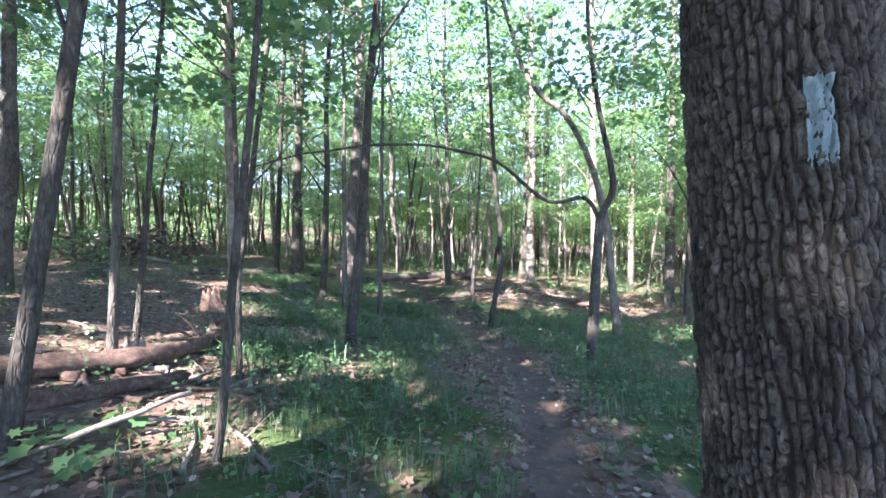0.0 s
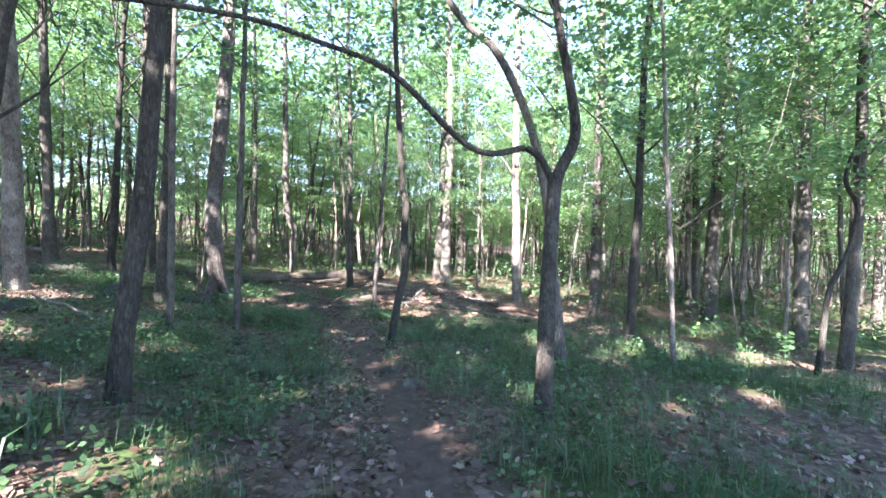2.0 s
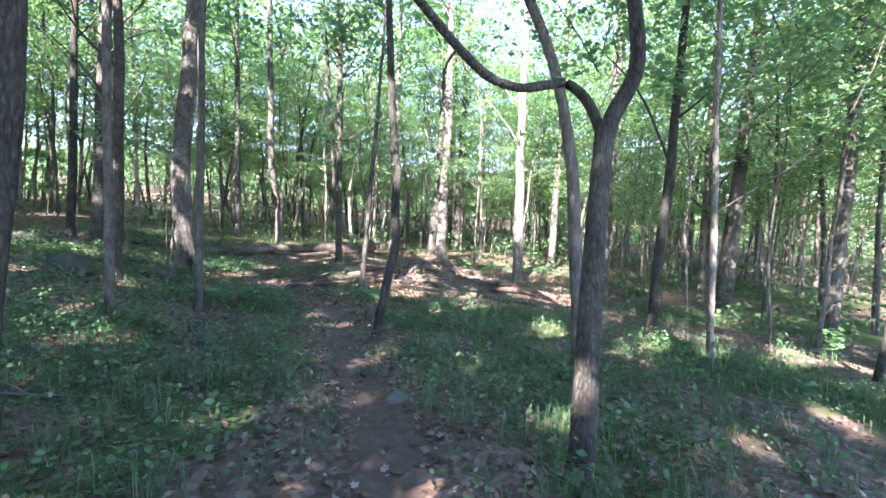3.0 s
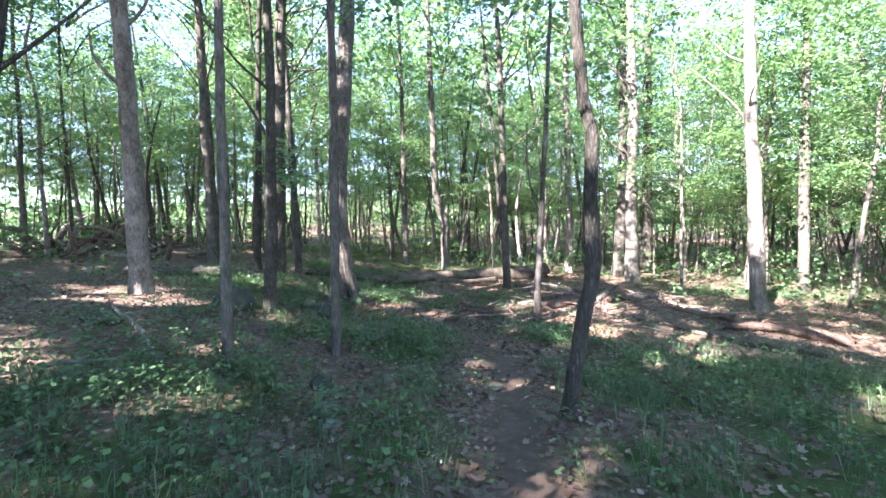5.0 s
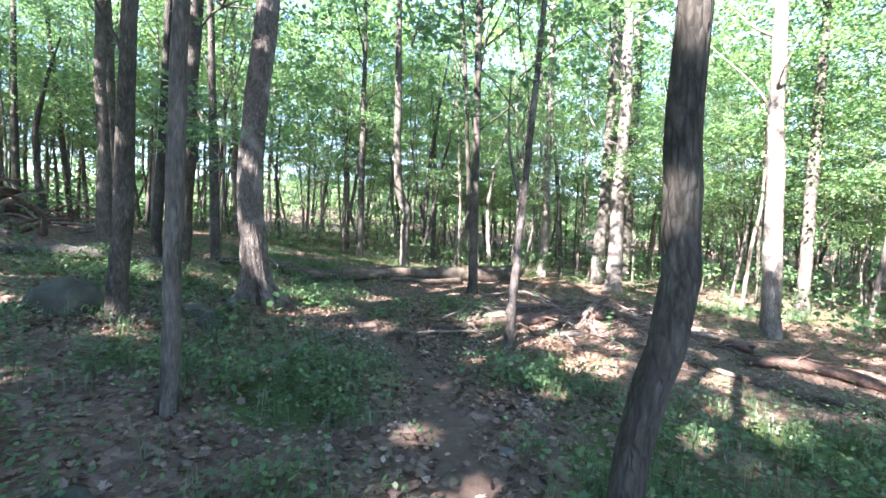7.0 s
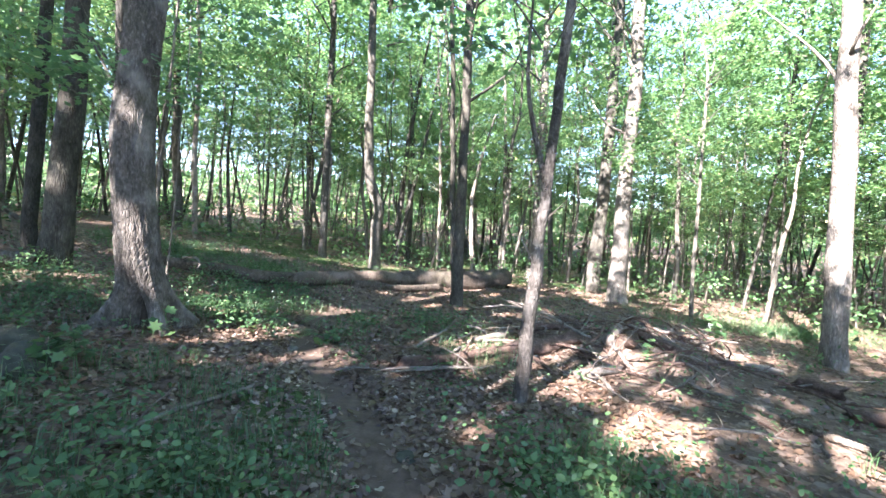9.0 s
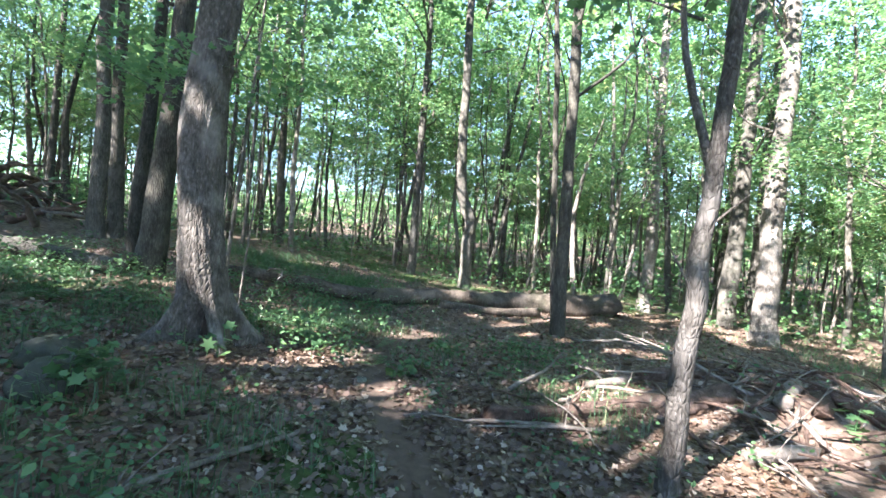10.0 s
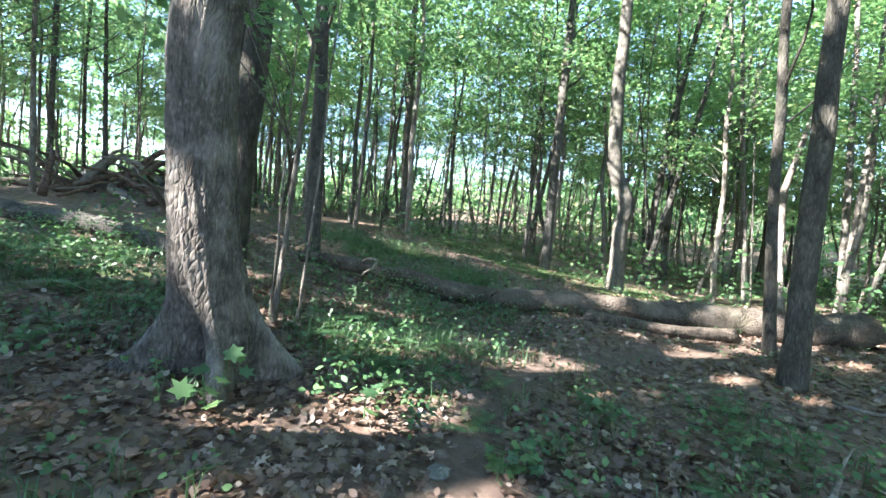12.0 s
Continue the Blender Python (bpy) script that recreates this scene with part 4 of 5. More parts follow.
for i in range(3300):
    a, d = rng.uniform(-1.25, 1.55), rng.uniform(34, 108)
    x, y = -d * math.sin(a), 8 + d * math.cos(a)
    c.append((x, y, z_at(x, y) + 0.4 + (22 if i % 2 else 9) * rng.uniform(0, 1) ** 1.35))
for i in range(1650):
    a, d = rng.uniform(-1.25, 1.4), rng.uniform(48, 104)
    x, y = -d * math.sin(a), 8 + d * math.cos(a)
    c.append((x, y, z_at(x, y) + rng.uniform(0.3, 4.5)))
low = leaf_quads(sprays(rng, np.array(c), 1.7, 44, 0.1), 0.34, rng, 0.8)
c = []
for i in range(6500):
    a, d = rng.uniform(-1.25, 1.5), rng.uniform(24, 84)
    x, y = -d * math.sin(a), 8 + d * math.cos(a)
    if patchy(x, y, 2.6) > (0.0 if a < 0.7 else -0.35) or len(c) > 2300:
        continue
    c.append((x, y, z_at(x, y) + rng.uniform(10, 21)))
high = leaf_quads(sprays(rng, np.array(c), 1.6, 30, 0.1), 0.44, rng, 0.5)
leafy = np.concatenate([low, high])
tagged(new("far_leaves", quads("far_leaves", leafy, LEAF)), "green foliage of the distant wood", "foliage", kind="stuff")

# ---- logs, sticks, stones and stumps ----
def log(pts, r0, r1, mat, words, name="fallen_log", sides=16, seed=0, rest=True, rough=0.1, group="", stubs=0):
    """A log or stick laid on the ground along points of x, y and clearance."""
    rng = np.random.default_rng(seed)
    length = sum(math.dist(a[:2], b[:2]) for a, b in zip(pts, pts[1:]))
    n = max(6, min(60, int(length * 9)))
    line = spline([(x, y, 0, c) for x, y, c in pts], n)
    kink = np.cumsum(rng.normal(0, 0.010 + 0.12 * max(r0, r1) * (max(r0, r1) < 0.08), (n, 2)), 0)
    line[:, :2] += kink - np.linspace(kink[0], kink[-1], n)
    rad = np.linspace(r0, r1, n) * rng.uniform(0.88, 1.12, n)
    base = Vector((pts[0][0], pts[0][1], z_at(pts[0][0], pts[0][1])))
    sp = np.stack([line[:, 0], line[:, 1], height(line[:, 0], line[:, 1]) + line[:, 3] + rad * 0.85], 1)
    if rest:
        k = np.ones(5) / 5
        sp[:, 2] = np.convolve(np.pad(sp[:, 2], 2, mode="edge"), k, "valid")
    sp = sp - np.array(base)
    thing = new(name)
    thing.location = base
    v, f = tube(sp, rad, sides, rough, seed)
    worn = np.repeat(rad, sides)[:, None] * np.array([[noise.noise(Vector(p) * 2.3 + Vector((seed, 0, 0))) * 0.9 + noise.noise(Vector(p) * 9.0) * 0.6] for p in v]) * rough * 1.7
    axis = np.repeat(sp, sides, axis=0)
    v = v + (v - axis) / (np.linalg.norm(v - axis, axis=1)[:, None] + 1e-6) * worn
    for ring, way in ((slice(0, sides), sp[0] - sp[1]), (slice((n - 1) * sides, n * sides), sp[-1] - sp[-2])):
        v[ring] += (way / (np.linalg.norm(way) + 1e-6))[None, :] * (rng.uniform(-0.5, 0.9, sides) * max(r0, r1))[:, None]
    child("stem", build("stem", v, f, mat, True), thing)
    for s in range(stubs):
        i = int(rng.integers(2, n - 1))
        a = rng.uniform(0, 6.28)
        reach = rad[i] * 1.0 + rng.uniform(0.06, 0.35)
        end = sp[i] + np.array([math.cos(a) * reach, math.sin(a) * reach, abs(rng.normal(0.12, 0.15))])
        v, f = limb(rng, sp[i], end, max(0.006, rad[i] * 0.28), 0.02, 5, 6)
        child("branch_stub", build("branch_stub", v, f, mat, True), thing)
    return tagged(thing, words, "log" if r0 > 0.07 else "stick", group)


log([(-5.85, 19.1, 0.16), (-4.75, 20.4, 0.10), (-3.4, 21.7, 0.02), (-1.6, 23.2, 0.02), (0.2, 24.4, 0.03), (1.75, 25.3, 0.03)], 0.085, 0.31, BARK_LOG, "long fallen log lying across the clearing in grass", seed=1, rough=0.10, sides=24, stubs=7)
log([(-2.3, 22.2, 0.0), (-1.1, 22.9, 0.0), (-0.2, 23.4, 0.0)], 0.09, 0.13, BARK_LOG, "short broken log lying before the long one", seed=2)
log([(-9.8, 16.2, 0.0), (-8.2, 16.8, 0.0), (-6.3, 17.6, 0.03)], 0.15, 0.13, BARK, "dark mossy log lying on the bank", seed=3, stubs=2)
log([(-4.3, 2.6, 0.0), (-3.6, 3.6, 0.0), (-3.2, 4.6, 0.03), (-3.3, 5.7, 0.03)], 0.13, 0.11, ROTTEN, "red rotten log half sunk in litter", seed=4, rough=0.2, stubs=3)
log([(-3.6, 2.5, 0.0), (-3.1, 3.1, 0.0), (-2.7, 3.9, 0.02)], 0.09, 0.06, ROTTEN, "rotten broken log end beside a larger one", seed=5, rough=0.2)
log([(-0.2, 16.5, 0.0), (0.9, 17.1, 0.0), (1.6, 17.6, 0.0), (2.3, 18.2, 0.0)], 0.085, 0.09, ROTTEN, "rotten red-brown log beside the brush pile", seed=6, rough=0.3, stubs=2)
log([(3.4, 16.8, 0.06), (4.5, 15.7, 0.03), (5.6, 14.1, 0.02)], 0.026, 0.045, BARK_LOG, "grey weathered branch lying in litter", "dead_branch", 10, 7, stubs=3)
log([(5.2, 16.6, 0.0), (6.2, 16.2, 0.05), (7.0, 15.6, 0.0)], 0.09, 0.07, ROTTEN, "broken rotten log in a patch of sun", seed=8, rough=0.2, stubs=3)
log([(-5.3, 11.8, 0.35), (-4.3, 11.2, 0.2), (-3.4, 10.7, 0.02)], 0.022, 0.035, DEADWOOD, "pale bare branch propped above herbs", "dead_branch", 8, 9, rest=False)
log([(-4.2, 9.7, 0.02), (-3.5, 10.4, 0.1)], 0.025, 0.02, DEADWOOD, "grey bare stick in herbs", "dead_branch", 8, 10)
log([(-1.8, 13.9, 0.0), (-1.7, 14.6, 0.03), (-1.5, 15.4, 0.0)], 0.026, 0.018, DEADWOOD, "crooked grey stick lying at the trail's edge", "dead_branch", 8, 11, stubs=2)
log([(-2.6, 2.0, 0.05), (-2.2, 2.4, 0.22), (-1.9, 2.75, 0.3)], 0.016, 0.022, DEADWOOD, "pale bare stick propped on herbs", "dead_branch", 8, 12, rest=False)
log([(-0.85, 2.2, 0.0), (-0.75, 2.25, 0.08), (-0.6, 2.22, 0.1)], 0.010, 0.006, DEADWOOD, "small pale forked twig in grass", "dead_branch", 6, 13, stubs=2)
log([(5.6, 5.3, 0.0), (6.6, 5.0, 0.0), (7.4, 4.6, 0.0)], 0.07, 0.06, ROTTEN, "rotten log lying in grass and litter", seed=14, rough=0.2)
log([(0.6, 20.3, 0.12), (1.6, 19.3, 0.3), (2.6, 18.3, 0.02)], 0.016, 0.022, DEADWOOD, "long bare stick leaning on the brush pile", "dead_branch", 8, 15, rest=False)
log([(-4.3, 18.7, 0.5), (-4.9, 19.6, 0.45), (-5.4, 19.9, 0.3)], 0.012, 0.03, DEADWOOD, "bare crooked branch resting on the log's end", "dead_branch", 8, 16, rest=False)
rng = np.random.default_rng(91)
for i in range(150):     # the brush pile
    x, y = rng.normal(3.0, 1.2), rng.normal(18.3, 1.1)
    a, ln = rng.uniform(0, 6.28), rng.uniform(0.4, 1.7)
    lift = rng.uniform(0, 0.35)
    log([(x, y, 0.0), (x + 0.5 * ln * math.cos(a) + 0.08, y + 0.5 * ln * math.sin(a), lift * 0.6), (x + ln * math.cos(a), y + ln * math.sin(a), lift)], rng.uniform(0.008, 0.034), rng.uniform(0.005, 0.012),
        DEADWOOD if rng.random() < 0.5 else ROTTEN, "dead branch tangled in a brush pile", "dead_branch", 6, 200 + i, rest=False, group="brush pile", stubs=int(rng.integers(0, 3)))
for i in range(56):      # brush on the bank
    x, y = rng.normal(-14.5, 1.8), rng.normal(20.0, 1.0)
    a, ln = rng.uniform(0, 6.28), rng.uniform(0.8, 2.6)
    lift = rng.uniform(0, 1.3)
    log([(x, y, 0.0), (x + 0.5 * ln * math.cos(a), y + 0.5 * ln * math.sin(a) + 0.1, lift * 0.7), (x + ln * math.cos(a), y + ln * math.sin(a), lift)], rng.uniform(0.03, 0.13), rng.uniform(0.01, 0.04),
        DEADWOOD if rng.random() < 0.5 else ROTTEN, "dead branch heaped on the bank", "dead_branch", 6, 300 + i, rest=False, group="brush on the bank", stubs=1)
for i in range(9):       # broken rotten lengths among the brush
    x, y = rng.normal(3.2, 1.3), rng.normal(18.2, 1.0)
    a, ln = rng.uniform(0, 6.28), rng.uniform(0.4, 0.9)
    log([(x, y, 0.0), (x + 0.5 * ln * math.cos(a), y + 0.5 * ln * math.sin(a), 0.02), (x + ln * math.cos(a), y + ln * math.sin(a), 0.0)], rng.uniform(0.05, 0.09), rng.uniform(0.04, 0.08),
        ROTTEN if i % 2 else DEADWOOD, "broken rotten wood in the brush pile", "fallen_log", 10, 260 + i, rough=0.25, group="brush pile")
for i in range(22):      # crumbled wood round the rotten logs
    x, y = rng.normal(-3.4, 0.7), rng.normal(4.3, 0.7)
    a, ln = rng.uniform(0, 6.28), rng.uniform(0.15, 0.6)
    log([(x, y, 0.0), (x + 0.5 * ln * math.cos(a), y + 0.5 * ln * math.sin(a), 0.01), (x + ln * math.cos(a), y + ln * math.sin(a), 0.0)], rng.uniform(0.015, 0.05), rng.uniform(0.01, 0.035),
        ROTTEN if i % 3 else DEADWOOD, "crumbled piece of rotten wood in leaf litter", "wood_piece", 7, 460 + i, rough=0.3, group="crumbled wood")
for i in range(60):      # fallen sticks all about
    x, y = rng.uniform(-8, 9), rng.uniform(1.5, 25)
    if trail_gap(x, y) < 0.7:
        continue
    a, ln = rng.uniform(0, 6.28), rng.uniform(0.3, 1.5)
    log([(x, y, 0.0), (x + 0.5 * ln * math.cos(a) + 0.05, y + 0.5 * ln * math.sin(a), 0.02), (x + ln * math.cos(a), y + ln * math.sin(a), 0.0)], rng.uniform(0.008, 0.026), rng.uniform(0.005, 0.01),
        DEADWOOD if rng.random() < 0.5 else BARK_LOG, "fallen stick lying in leaf litter", "dead_branch", 6, 400 + i, group="fallen sticks", stubs=int(rng.integers(0, 2)))


def rock(x, y, r, squash, mat, words, seed, sink=0.3):
    rng = np.random.default_rng(seed)
    bm = bmesh.new()
    bmesh.ops.create_icosphere(bm, subdivisions=4, radius=r)
    off = Vector(rng.uniform(0, 50, 3))
    for v in bm.verts:
        d = v.co.normalized()
        k = 1 + 0.28 * noise.noise(d * 1.3 + off) + 0.14 * noise.noise(d * 3.1 + off) + 0.06 * noise.noise(d * 7 + off)
        k = min(k, 1.02 + 0.05 * noise.noise(d * 5 + off))
        for q in range(7):
            face = Vector((math.sin(q * 2.4 + off.x), math.cos(q * 2.4 + off.x), 0.9 * math.sin(q * 1.7 + off.y))).normalized()
            k = min(k, 0.86 / max(d.dot(face), 0.35))
        k += 0.035 * noise.noise(d * 14 + off) + 0.02 * noise.noise(d * 30 + off)
        v.co = Vector((d.x * k * r, d.y * k * r * 0.85, d.z * k * r * squash))
    me = bpy.data.meshes.new("stone")
    bm.to_mesh(me)
    bm.free()
    me.polygons.foreach_set("use_smooth", [True] * len(me.polygons))
    me.materials.append(mat)
    ob = new("stone", me)
    ob.location = (x, y, z_at(x, y) + r * squash * (1 - 2 * sink) * 0.5)
    ob.rotation_euler = (0, 0, float(rng.uniform(0, 6)))
    return tagged(ob, words, "rock", "stones by the trail")


rock(-1.45, 10.95, 0.16, 0.8, DARK_STONE, "dark mossy stone among low herbs", 1)
rock(-1.15, 10.35, 0.20, 0.45, STONE, "pale flat stone half hidden by herbs", 2)
rock(-0.95, 10.05, 0.14, 0.5, STONE, "pale grey stone half hidden by herbs", 3)
rock(0.50, 11.5, 0.15, 0.3, DARK_STONE, "flat dark stone set in the trail", 4)
rock(-4.9, 14.1, 0.50, 0.75, DARK_STONE, "big dark lichened boulder beside a tree", 5)
rock(1.36, 7.76, 0.13, 0.6, STONE, "pale stone at the trail's edge", 6)
rock(1.12, 8.8, 0.13, 0.35, DARK_STONE, "flat dark stone in the trail", 7)
rock(0.6, 11.9, 0.09, 0.4, DARK_STONE, "small dark stone in the trail", 8)
rock(-3.2, 14.7, 0.24, 0.9, DARK_STONE, "dark mossy boulder in leaf litter", 9)
rock(-3.75, 15.05, 0.26, 0.7, DARK_STONE, "dark stone grown over with herbs", 10)
rock(-5.6, 11.9, 0.30, 0.6, DARK_STONE, "dark boulder on the bank", 11)
rock(1.02, 12.4, 0.08, 0.4, STONE, "small grey stone in the trail", 12)
rock(-1.75, 16.9, 0.09, 0.35, STONE, "small pale stone in the trail", 13)
rock(0.15, 14.5, 0.10, 0.3, DARK_STONE, "flat stone trodden into the trail", 14)
rock(-11.3, 13.6, 0.5, 0.7, DARK_STONE, "dark boulder up on the bank", 15)


def stump(x, y, r, h, mat, words, seed):
    rng = np.random.default_rng(seed)
    sides, n = 26, 9
    ang = np.linspace(0, 6.283, sides, endpoint=False)
    jag = h * (0.7 + 0.5 * rng.uniform(0, 1, sides))
    verts = []
    for i in range(n):
        t = i / (n - 1)
        rr = r * (1 - 0.3 * t + 0.5 * math.exp(-t * 5)) * (1 + 0.14 * np.sin(4 * ang + 1.3) + 0.08 * np.sin(9 * ang + 3 * t))
        verts.append(np.stack([rr * np.cos(ang), rr * np.sin(ang), -0.1 + (jag + 0.1) * t], 1))
    for t in (0.75, 0.4):
        rr = r * 0.55 * (1 + 0.1 * np.sin(5 * ang))
        verts.append(np.stack([rr * np.cos(ang) * t / 0.75, rr * np.sin(ang) * t / 0.75, h * 0.55 * t + rng.uniform(-0.02, 0.02, sides)], 1))
    m = len(verts)
    faces = [(i * sides + j, i * sides + (j + 1) % sides, (i + 1) * sides + (j + 1) % sides, (i + 1) * sides + j) for i in range(m - 1) for j in range(sides)]
    faces.append(tuple(range((m - 1) * sides, m * sides)))
    ob = new("tree_stump", build("tree_stump", np.concatenate(verts), faces, mat, True))
    ob.location = (x, y, z_at(x, y))
    return tagged(ob, words, "stump")


stump(-5.3, 9.3, 0.24, 0.5, ROTTEN, "red rotten jagged stump in litter", 1)
stump(-3.6, 4.5, 0.13, 0.22, DEADWOOD, "pale splintered stump in a patch of sun", 2)
stump(-3.4, 6.1, 0.2, 0.3, ROTTEN, "rotten stump among dead wood", 3)


# ---- herbs and seedlings that stand out ----
def seedling(x, y, tall, leaf, count, mat, words, seed, name="seedling"):
    rng = np.random.default_rng(seed)
    thing = new(name)
    thing.location = (x, y, z_at(x, y))
    top = rng.normal(0, 0.12 * tall, 2)
    line = spline([(0, 0, -0.03), (top[0] * 0.4, top[1] * 0.4, tall * 0.5), (top[0], top[1], tall)], 7)
    v, f = tube(line, np.linspace(0.006, 0.003, 7), 5, 0.05, seed)
    child("stem", build("stem", v, f, HERB, True), thing)
    t = rng.uniform(0.35, 1.0, count)
    a = rng.uniform(0, 6.28, count)
    r = leaf * rng.uniform(0.4, 1.2, count)
    at = np.stack([top[0] * t + r * np.cos(a), top[1] * t + r * np.sin(a), tall * t + rng.normal(0, 0.02, count)], 1)
    child("foliage", polys("foliage", leaf_shapes(at, leaf, rng, 0.35, LOBED, 0.15), mat), thing)
    return tagged(thing, words, "plant", "seedlings of the forest floor")


HERBS = [(-3.1, 16.3, 0.30, 0.13, 12), (-3.0, 16.1, 0.22, 0.12, 8), (-1.3, 18.6, 0.22, 0.09, 26), (-1.1, 18.4, 0.2, 0.09, 18), (-0.24, 19.15, 0.3, 0.09, 26), (-1.3, 17.2, 0.22, 0.10, 18), (-1.45, 17.1, 0.2, 0.1, 12),
         (-2.9, 14.9, 0.45, 0.11, 40), (-3.0, 14.7, 0.35, 0.11, 24), (-2.4, 16.9, 0.25, 0.12, 6), (2.0, 20.0, 0.3, 0.1, 16), (-2.5, 2.2, 0.3, 0.14, 14), (-2.3, 2.5, 0.25, 0.13, 12), (-2.1, 2.0, 0.22, 0.12, 12),
         (3.2, 17.6, 0.35, 0.12, 16), (5.3, 19.5, 0.6, 0.12, 30), (-3.9, 14.7, 0.3, 0.12, 14), (9.0, 9.4, 0.6, 0.1, 40), (8.4, 9.9, 0.5, 0.1, 30)]
for i, (x, y, tall, leaf, count) in enumerate(HERBS):
    seedling(x, y, tall, leaf, count, HERB, "leafy green seedling in leaf litter", 900 + i)


def fern(x, y, reach, seed):
    rng = np.random.default_rng(seed)
    thing = new("fern")
    thing.location = (x, y, z_at(x, y))
    for k in range(int(rng.integers(4, 7))):
        a = rng.uniform(0, 6.28)
        n = 16
        s = np.linspace(0.06, 1, n)
        px, pz = reach * s, reach * (0.75 * s - 0.55 * s * s)
        out = []
        for i in range(n):
            w = reach * 0.26 * math.sin(math.pi * min(1, 0.12 + s[i] * 0.88)) + 0.008
            for side in (-1, 1):
                d = np.array([math.cos(a), math.sin(a), 0])
                q = np.array([-math.sin(a), math.cos(a), 0]) * side
                c = d * px[i] + np.array([0, 0, pz[i]])
                e = c + q * w + d * w * 0.35 - np.array([0, 0, w * 0.25])
                h = reach * 0.022
                out.append([c - d * h, (c + e) / 2 - d * h * 1.2, e, (c + e) / 2 + d * h * 1.2])
        child("frond", quads("frond", np.array(out), HERB), thing)
    return tagged(thing, "green fern with arching fronds on the forest floor", "fern", "ferns")


for i, (x, y, r) in enumerate([(-3.6, 18.1, 0.5), (-3.9, 17.6, 0.45), (-3.2, 18.6, 0.5), (-2.9, 17.9, 0.4), (-4.2, 18.4, 0.5), (-2.7, 18.5, 0.35), (-5.6, 16.2, 0.5), (-6.4, 16.4, 0.55), (-6.9, 15.9, 0.5), (-5.1, 15.5, 0.45), (-6.0, 15.3, 0.45), (-7.4, 16.2, 0.5), (-3.3, 17.4, 0.4), (-4.6, 15.6, 0.45), (-5.0, 16.6, 0.5), (-4.4, 16.9, 0.4), (-2.6, 17.6, 0.4), (-2.2, 18.2, 0.4), (-3.0, 19.0, 0.5), (-5.6, 17.3, 0.5), (-1.9, 17.5, 0.3), (-0.2, 17.9, 0.3), (0.3, 16.9, 0.28), (-6.8, 17.0, 0.5)]):
    fern(x, y, r, 950 + i)

# ---- what nobody could count: grass, low herbs, fallen leaves ----
rng = np.random.default_rng(7)


def scattered(n, lo, hi, keep):
    x, y = rng.uniform(lo[0], hi[0], n), rng.uniform(lo[1], hi[1], n)
    k = keep(x, y) > rng.uniform(0, 1, n)
    return x[k], y[k]


def blades(x, y, per, tall, wide, spread):
    n = len(x) * per
    bx = np.repeat(x, per) + rng.normal(0, spread, n)
    by = np.repeat(y, per) + rng.normal(0, spread, n)
    h = tall * rng.uniform(0.45, 1.25, n)
    a, b = rng.uniform(0, 6.283, n), rng.uniform(0.25, 1.0, n)
    dx, dy = np.cos(a), np.sin(a)
    z = height(bx, by)
    base = np.stack([bx, by, z - 0.01], 1)
    side = np.stack([-dy, dx, np.zeros(n)], 1) * (wide * rng.uniform(0.6, 1.3, n))[:, None]
    mid = base + np.stack([dx * h * b * 0.35, dy * h * b * 0.35, h * 0.7], 1)
    tip = base + np.stack([dx * h * b, dy * h * b, h * (1.0 - 0.35 * b)], 1)
    return np.stack([base - side * 0.6, base + side * 0.6, mid + side, mid - side], 1), np.stack([mid - side, mid + side, tip + side * 0.1, tip - side * 0.1], 1)


x, y = scattered(24000, (-9, -0.5), (12, 24), lambda x, y: green_at(x, y) * np.clip(0.75 + 0.5 * patchy(x, y, 0.45), 0.1, 1))
q1, q2 = blades(x, y, 12, 0.26, 0.0034, 0.06)
tagged(new("grass", quads("grass", np.concatenate([q1, q2]), GRASS)), "thin dark green woodland grass beside the trail", "grass", kind="stuff")
x, y = scattered(700, (-3.2, 4.6), (-1.2, 6.6), lambda x, y: 0.5 * np.exp(-((x + 2.3) ** 2 + (y - 5.6) ** 2) / 0.5))
q1, q2 = blades(x, y, 8, 0.34, 0.008, 0.05)
tagged(new("tall_grass", quads("tall_grass", np.concatenate([q1, q2]), GRASS)), "tuft of taller pale grass in a sunny spot", "grass", kind="stuff")


def herb_density(x, y):
    g = 0.05 + 0.2 * green_at(x, y) + 0.15 * np.clip(np.sin(1.9 * x + 0.6 * y) * np.sin(1.5 * y - 0.7 * x), 0, 1)
    for cx, cy, r, d in ((-3.5, 18.0, 1.2, 0.9), (-6.4, 16.0, 1.8, 0.8), (-2.8, 9.7, 1.6, 0.9), (-0.6, 10.9, 0.9, 0.8), (-1.1, 10.3, 0.7, 0.8), (-5.0, 21.0, 2.5, 0.6), (3.0, 16.8, 1.2, 0.25), (1.3, 14.3, 0.7, 0.9), (-1.0, 13.6, 1.0, 0.8), (-2.6, 14.2, 1.2, 0.6), (-4.6, 16.0, 1.3, 0.8), (-2.4, 18.8, 1.2, 0.6), (0.4, 18.0, 0.8, 0.35), (-1.0, 16.9, 0.5, 0.5), (3.4, 12.6, 1.8, 0.5), (3.0, 7.6, 1.4, 0.5), (-1.6, 4.4, 1.2, 0.6)):
        g = np.maximum(g, d * np.exp(-((x - cx) ** 2 + (y - cy) ** 2) / (r * r)))
    return g * np.clip((trail_gap(x, y) - 0.2) / 0.18, 0, 1)


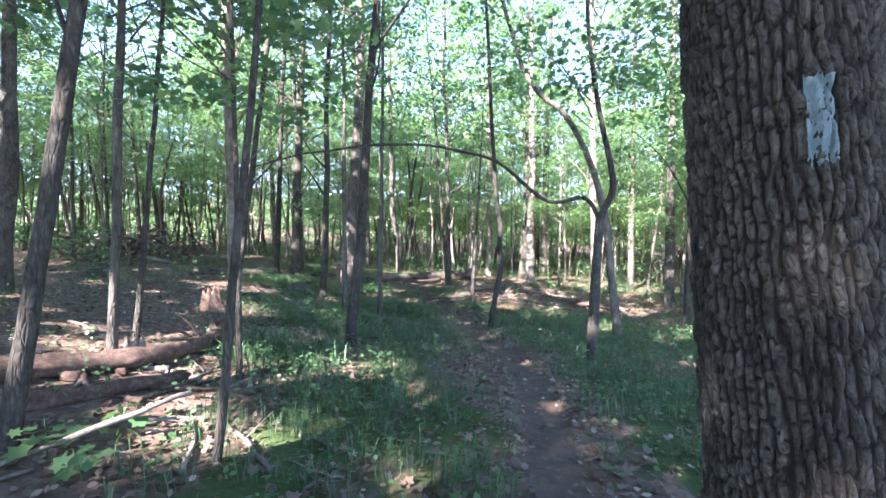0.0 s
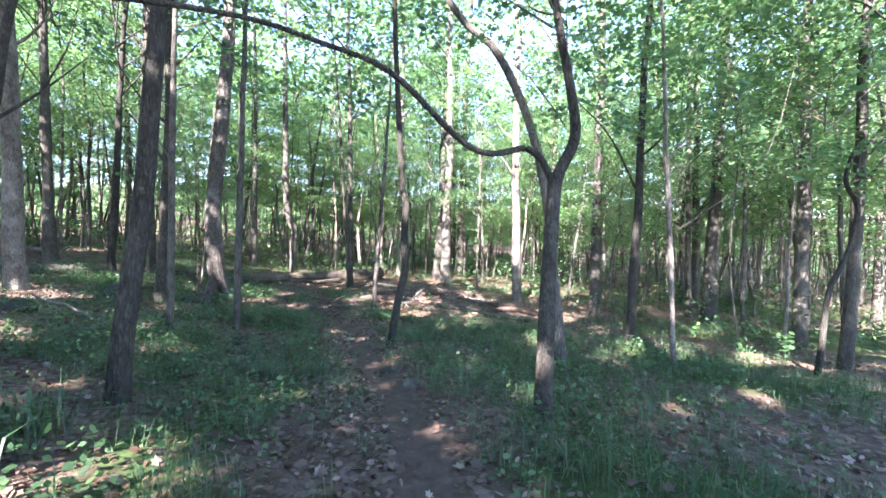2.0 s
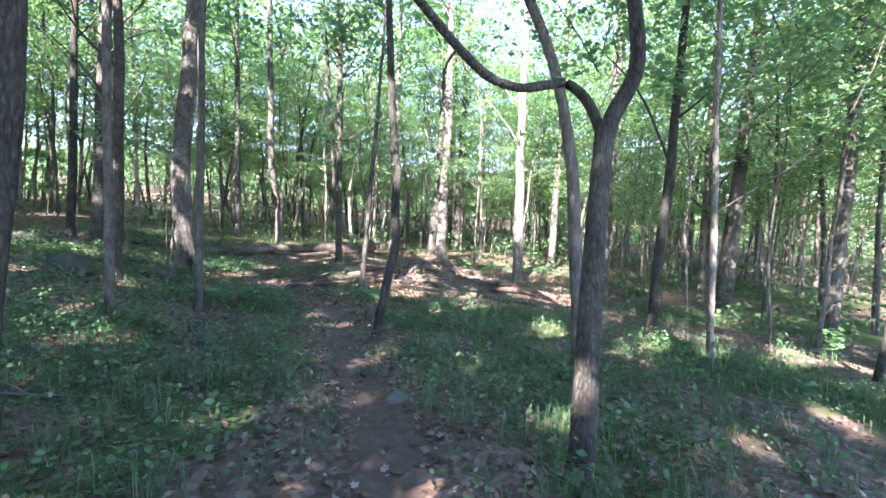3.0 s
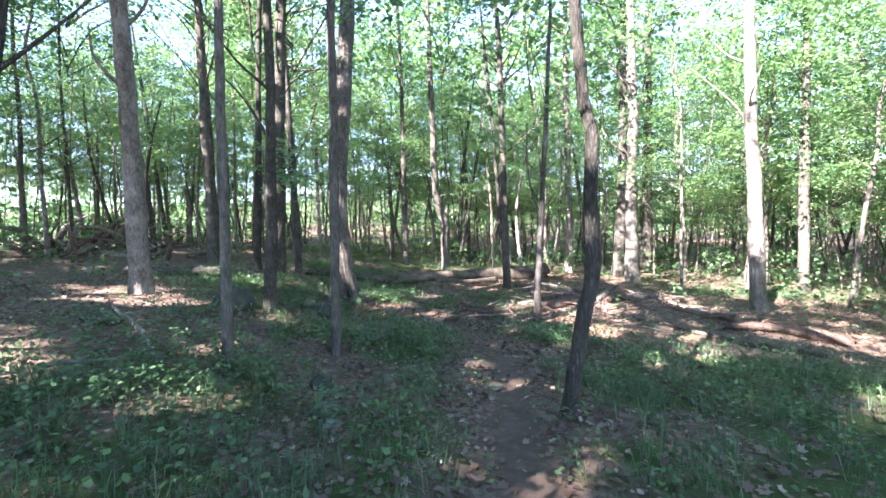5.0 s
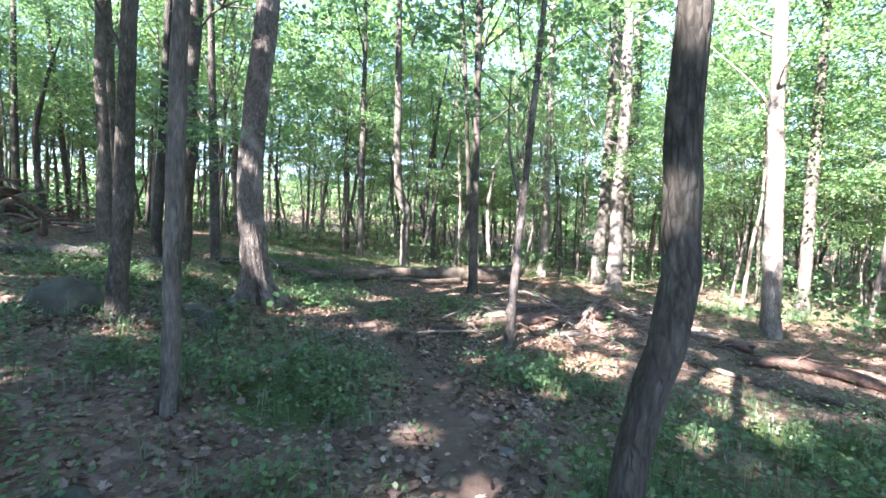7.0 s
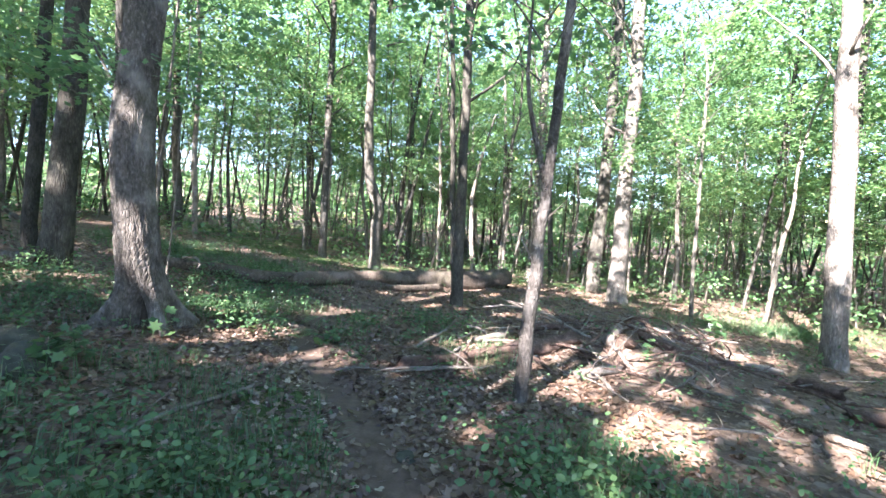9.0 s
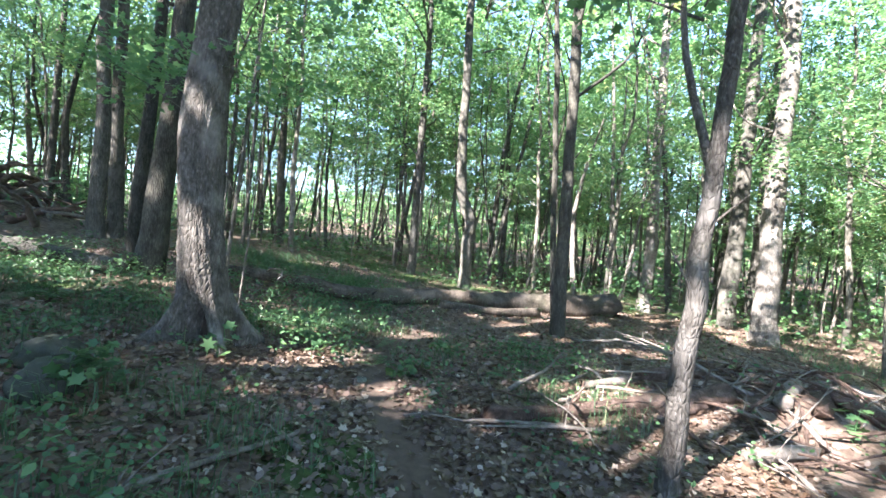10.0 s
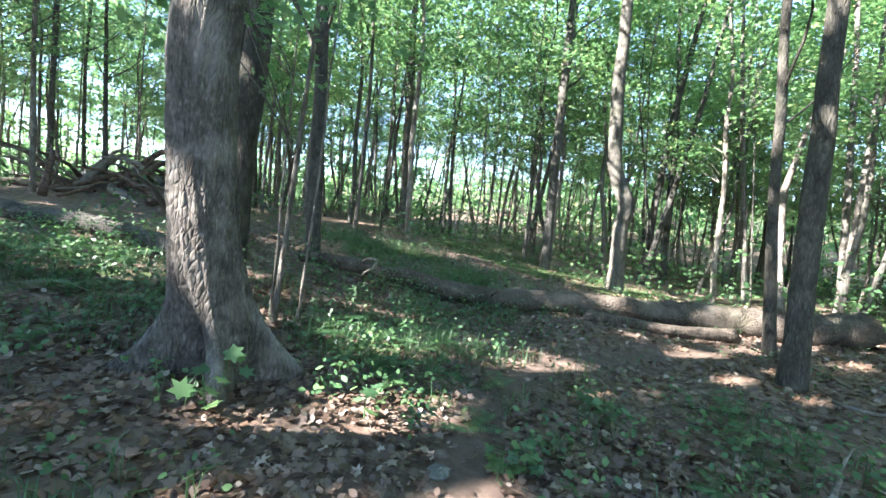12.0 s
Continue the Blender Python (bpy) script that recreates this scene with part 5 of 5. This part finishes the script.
x, y = scattered(19000, (-10, -0.5), (12, 27), herb_density)
per = 11
n = len(x) * per
bx, by = np.repeat(x, per) + rng.normal(0, 0.09, n), np.repeat(y, per) + rng.normal(0, 0.09, n)
at = np.stack([bx, by, height(bx, by) + rng.uniform(0.03, 0.2, n)], 1)
tagged(new("low_herbs", polys("low_herbs", leaf_shapes(at, 0.048, rng, 0.5, OVAL, 0.2), HERB)), "low broad-leaved green herbs on the forest floor", "herbs", kind="stuff")

LUSH = ((-6.3, 16.4, 1.3, 0.8), (-3.2, 18.0, 1.1, 1.0), (-2.2, 17.6, 0.8, 0.7), (-2.6, 9.9, 1.5, 1.0), (-0.9, 10.4, 0.8, 0.9), (1.4, 14.2, 0.7, 0.8), (-1.0, 13.3, 0.7, 1.0), (-2.2, 12.9, 1.0, 0.9), (-3.9, 14.9, 0.5, 0.5),
        (3.3, 12.6, 1.6, 0.35), (-4.6, 12.2, 1.3, 0.6), (-4.4, 19.8, 1.3, 0.8), (-1.2, 17.15, 0.35, 0.7), (-0.2, 18.8, 0.6, 0.5), (-1.6, 4.6, 1.0, 0.4), (-0.2, 6.4, 0.8, 0.3), (3.0, 7.4, 1.2, 0.3), (5.6, 9.5, 1.4, 0.4))


def lush(x, y):
    g = np.full(x.shape, 0.012)
    for cx, cy, r, d in LUSH:
        g = np.maximum(g, d * np.exp(-((x - cx) ** 2 + (y - cy) ** 2) / (r * r)))
    return g * np.clip(0.6 + 0.6 * patchy(x, y, 0.3), 0, 1) * np.clip((trail_gap(x, y) - 0.25) / 0.2, 0, 1)


x, y = scattered(25000, (-9, 0), (9, 22), lush)
per = 14
n = len(x) * per
bx, by = np.repeat(x, per) + rng.normal(0, 0.08, n), np.repeat(y, per) + rng.normal(0, 0.08, n)
at = np.stack([bx, by, height(bx, by) + rng.uniform(0.06, 0.34, n)], 1)
tagged(new("broad_herbs", polys("broad_herbs", leaf_shapes(at, 0.058, rng, 0.5, OVAL, 0.25), HERB)), "lush broad-leaved green herbs in patches", "herbs", kind="stuff")

x, y = scattered(230000, (-10, -0.5), (12, 28), lambda x, y: np.clip(1.0 - 0.75 * green_at(x, y), 0.1, 1) * np.clip(0.08 + (trail_gap(x, y) - 0.12) / 0.25, 0.06, 1) * (0.22 + 0.56 * np.exp(-(trail_gap(x, y) / 3.6) ** 4)))
x2, y2 = scattered(24000, (-5.5, 13.2), (2.5, 18.5), lambda x, y: np.clip(0.12 + (trail_gap(x, y) - 0.15) / 0.3, 0.08, 0.6))
x, y = np.concatenate([x, x2]), np.concatenate([y, y2])
at = np.stack([x, y, height(x, y) + rng.uniform(0.008, 0.03, len(x))], 1)
cut = len(at) // 4
mixed_up = rng.permutation(len(at))
tagged(new("fallen_leaves", polys("fallen_leaves", leaf_shapes(at[mixed_up[cut:]], 0.058, rng, 0.4, OVAL, 0.45), LITTER)), "dry brown fallen leaves covering the ground", "leaves", kind="stuff")
tagged(new("fallen_maple_leaves", polys("fallen_maple_leaves", leaf_shapes(at[mixed_up[:cut]], 0.085, rng, 0.4, LOBED, 0.4), LITTER)), "curled lobed brown leaves among the litter", "leaves", kind="stuff")

x, y = scattered(22000, (-26, 9), (26, 52), lambda x, y: green_at(x, y) * ((y > 23.5) | (x > 11.5)))
q1, q2 = blades(x, y, 5, 0.32, 0.014, 0.15)
tagged(new("far_grass", quads("far_grass", q2, GRASS)), "green grass and sedge beyond the fallen log", "grass", kind="stuff")

# shrubs and seedlings far behind the log
c = []
for i in range(1250):
    a, d = rng.uniform(-1.3, 1.3), rng.uniform(12, 50)
    px, py = 0.5 - d * math.sin(a), 5 + d * math.cos(a)
    if abs(px - np.interp(py, TRAIL_Y, TRAIL_X)) < 8.0 and py < 25:
        continue
    c.append((px, py, z_at(px, py) + 0.1 + 1.3 * rng.uniform(0, 1) ** 1.7))
tagged(new("undergrowth", quads("undergrowth", leaf_quads(sprays(rng, np.array(c), 0.55, 30, 0.3), 0.12, rng), HERB)), "patchy green undergrowth beneath the distant trees", "undergrowth", kind="stuff")
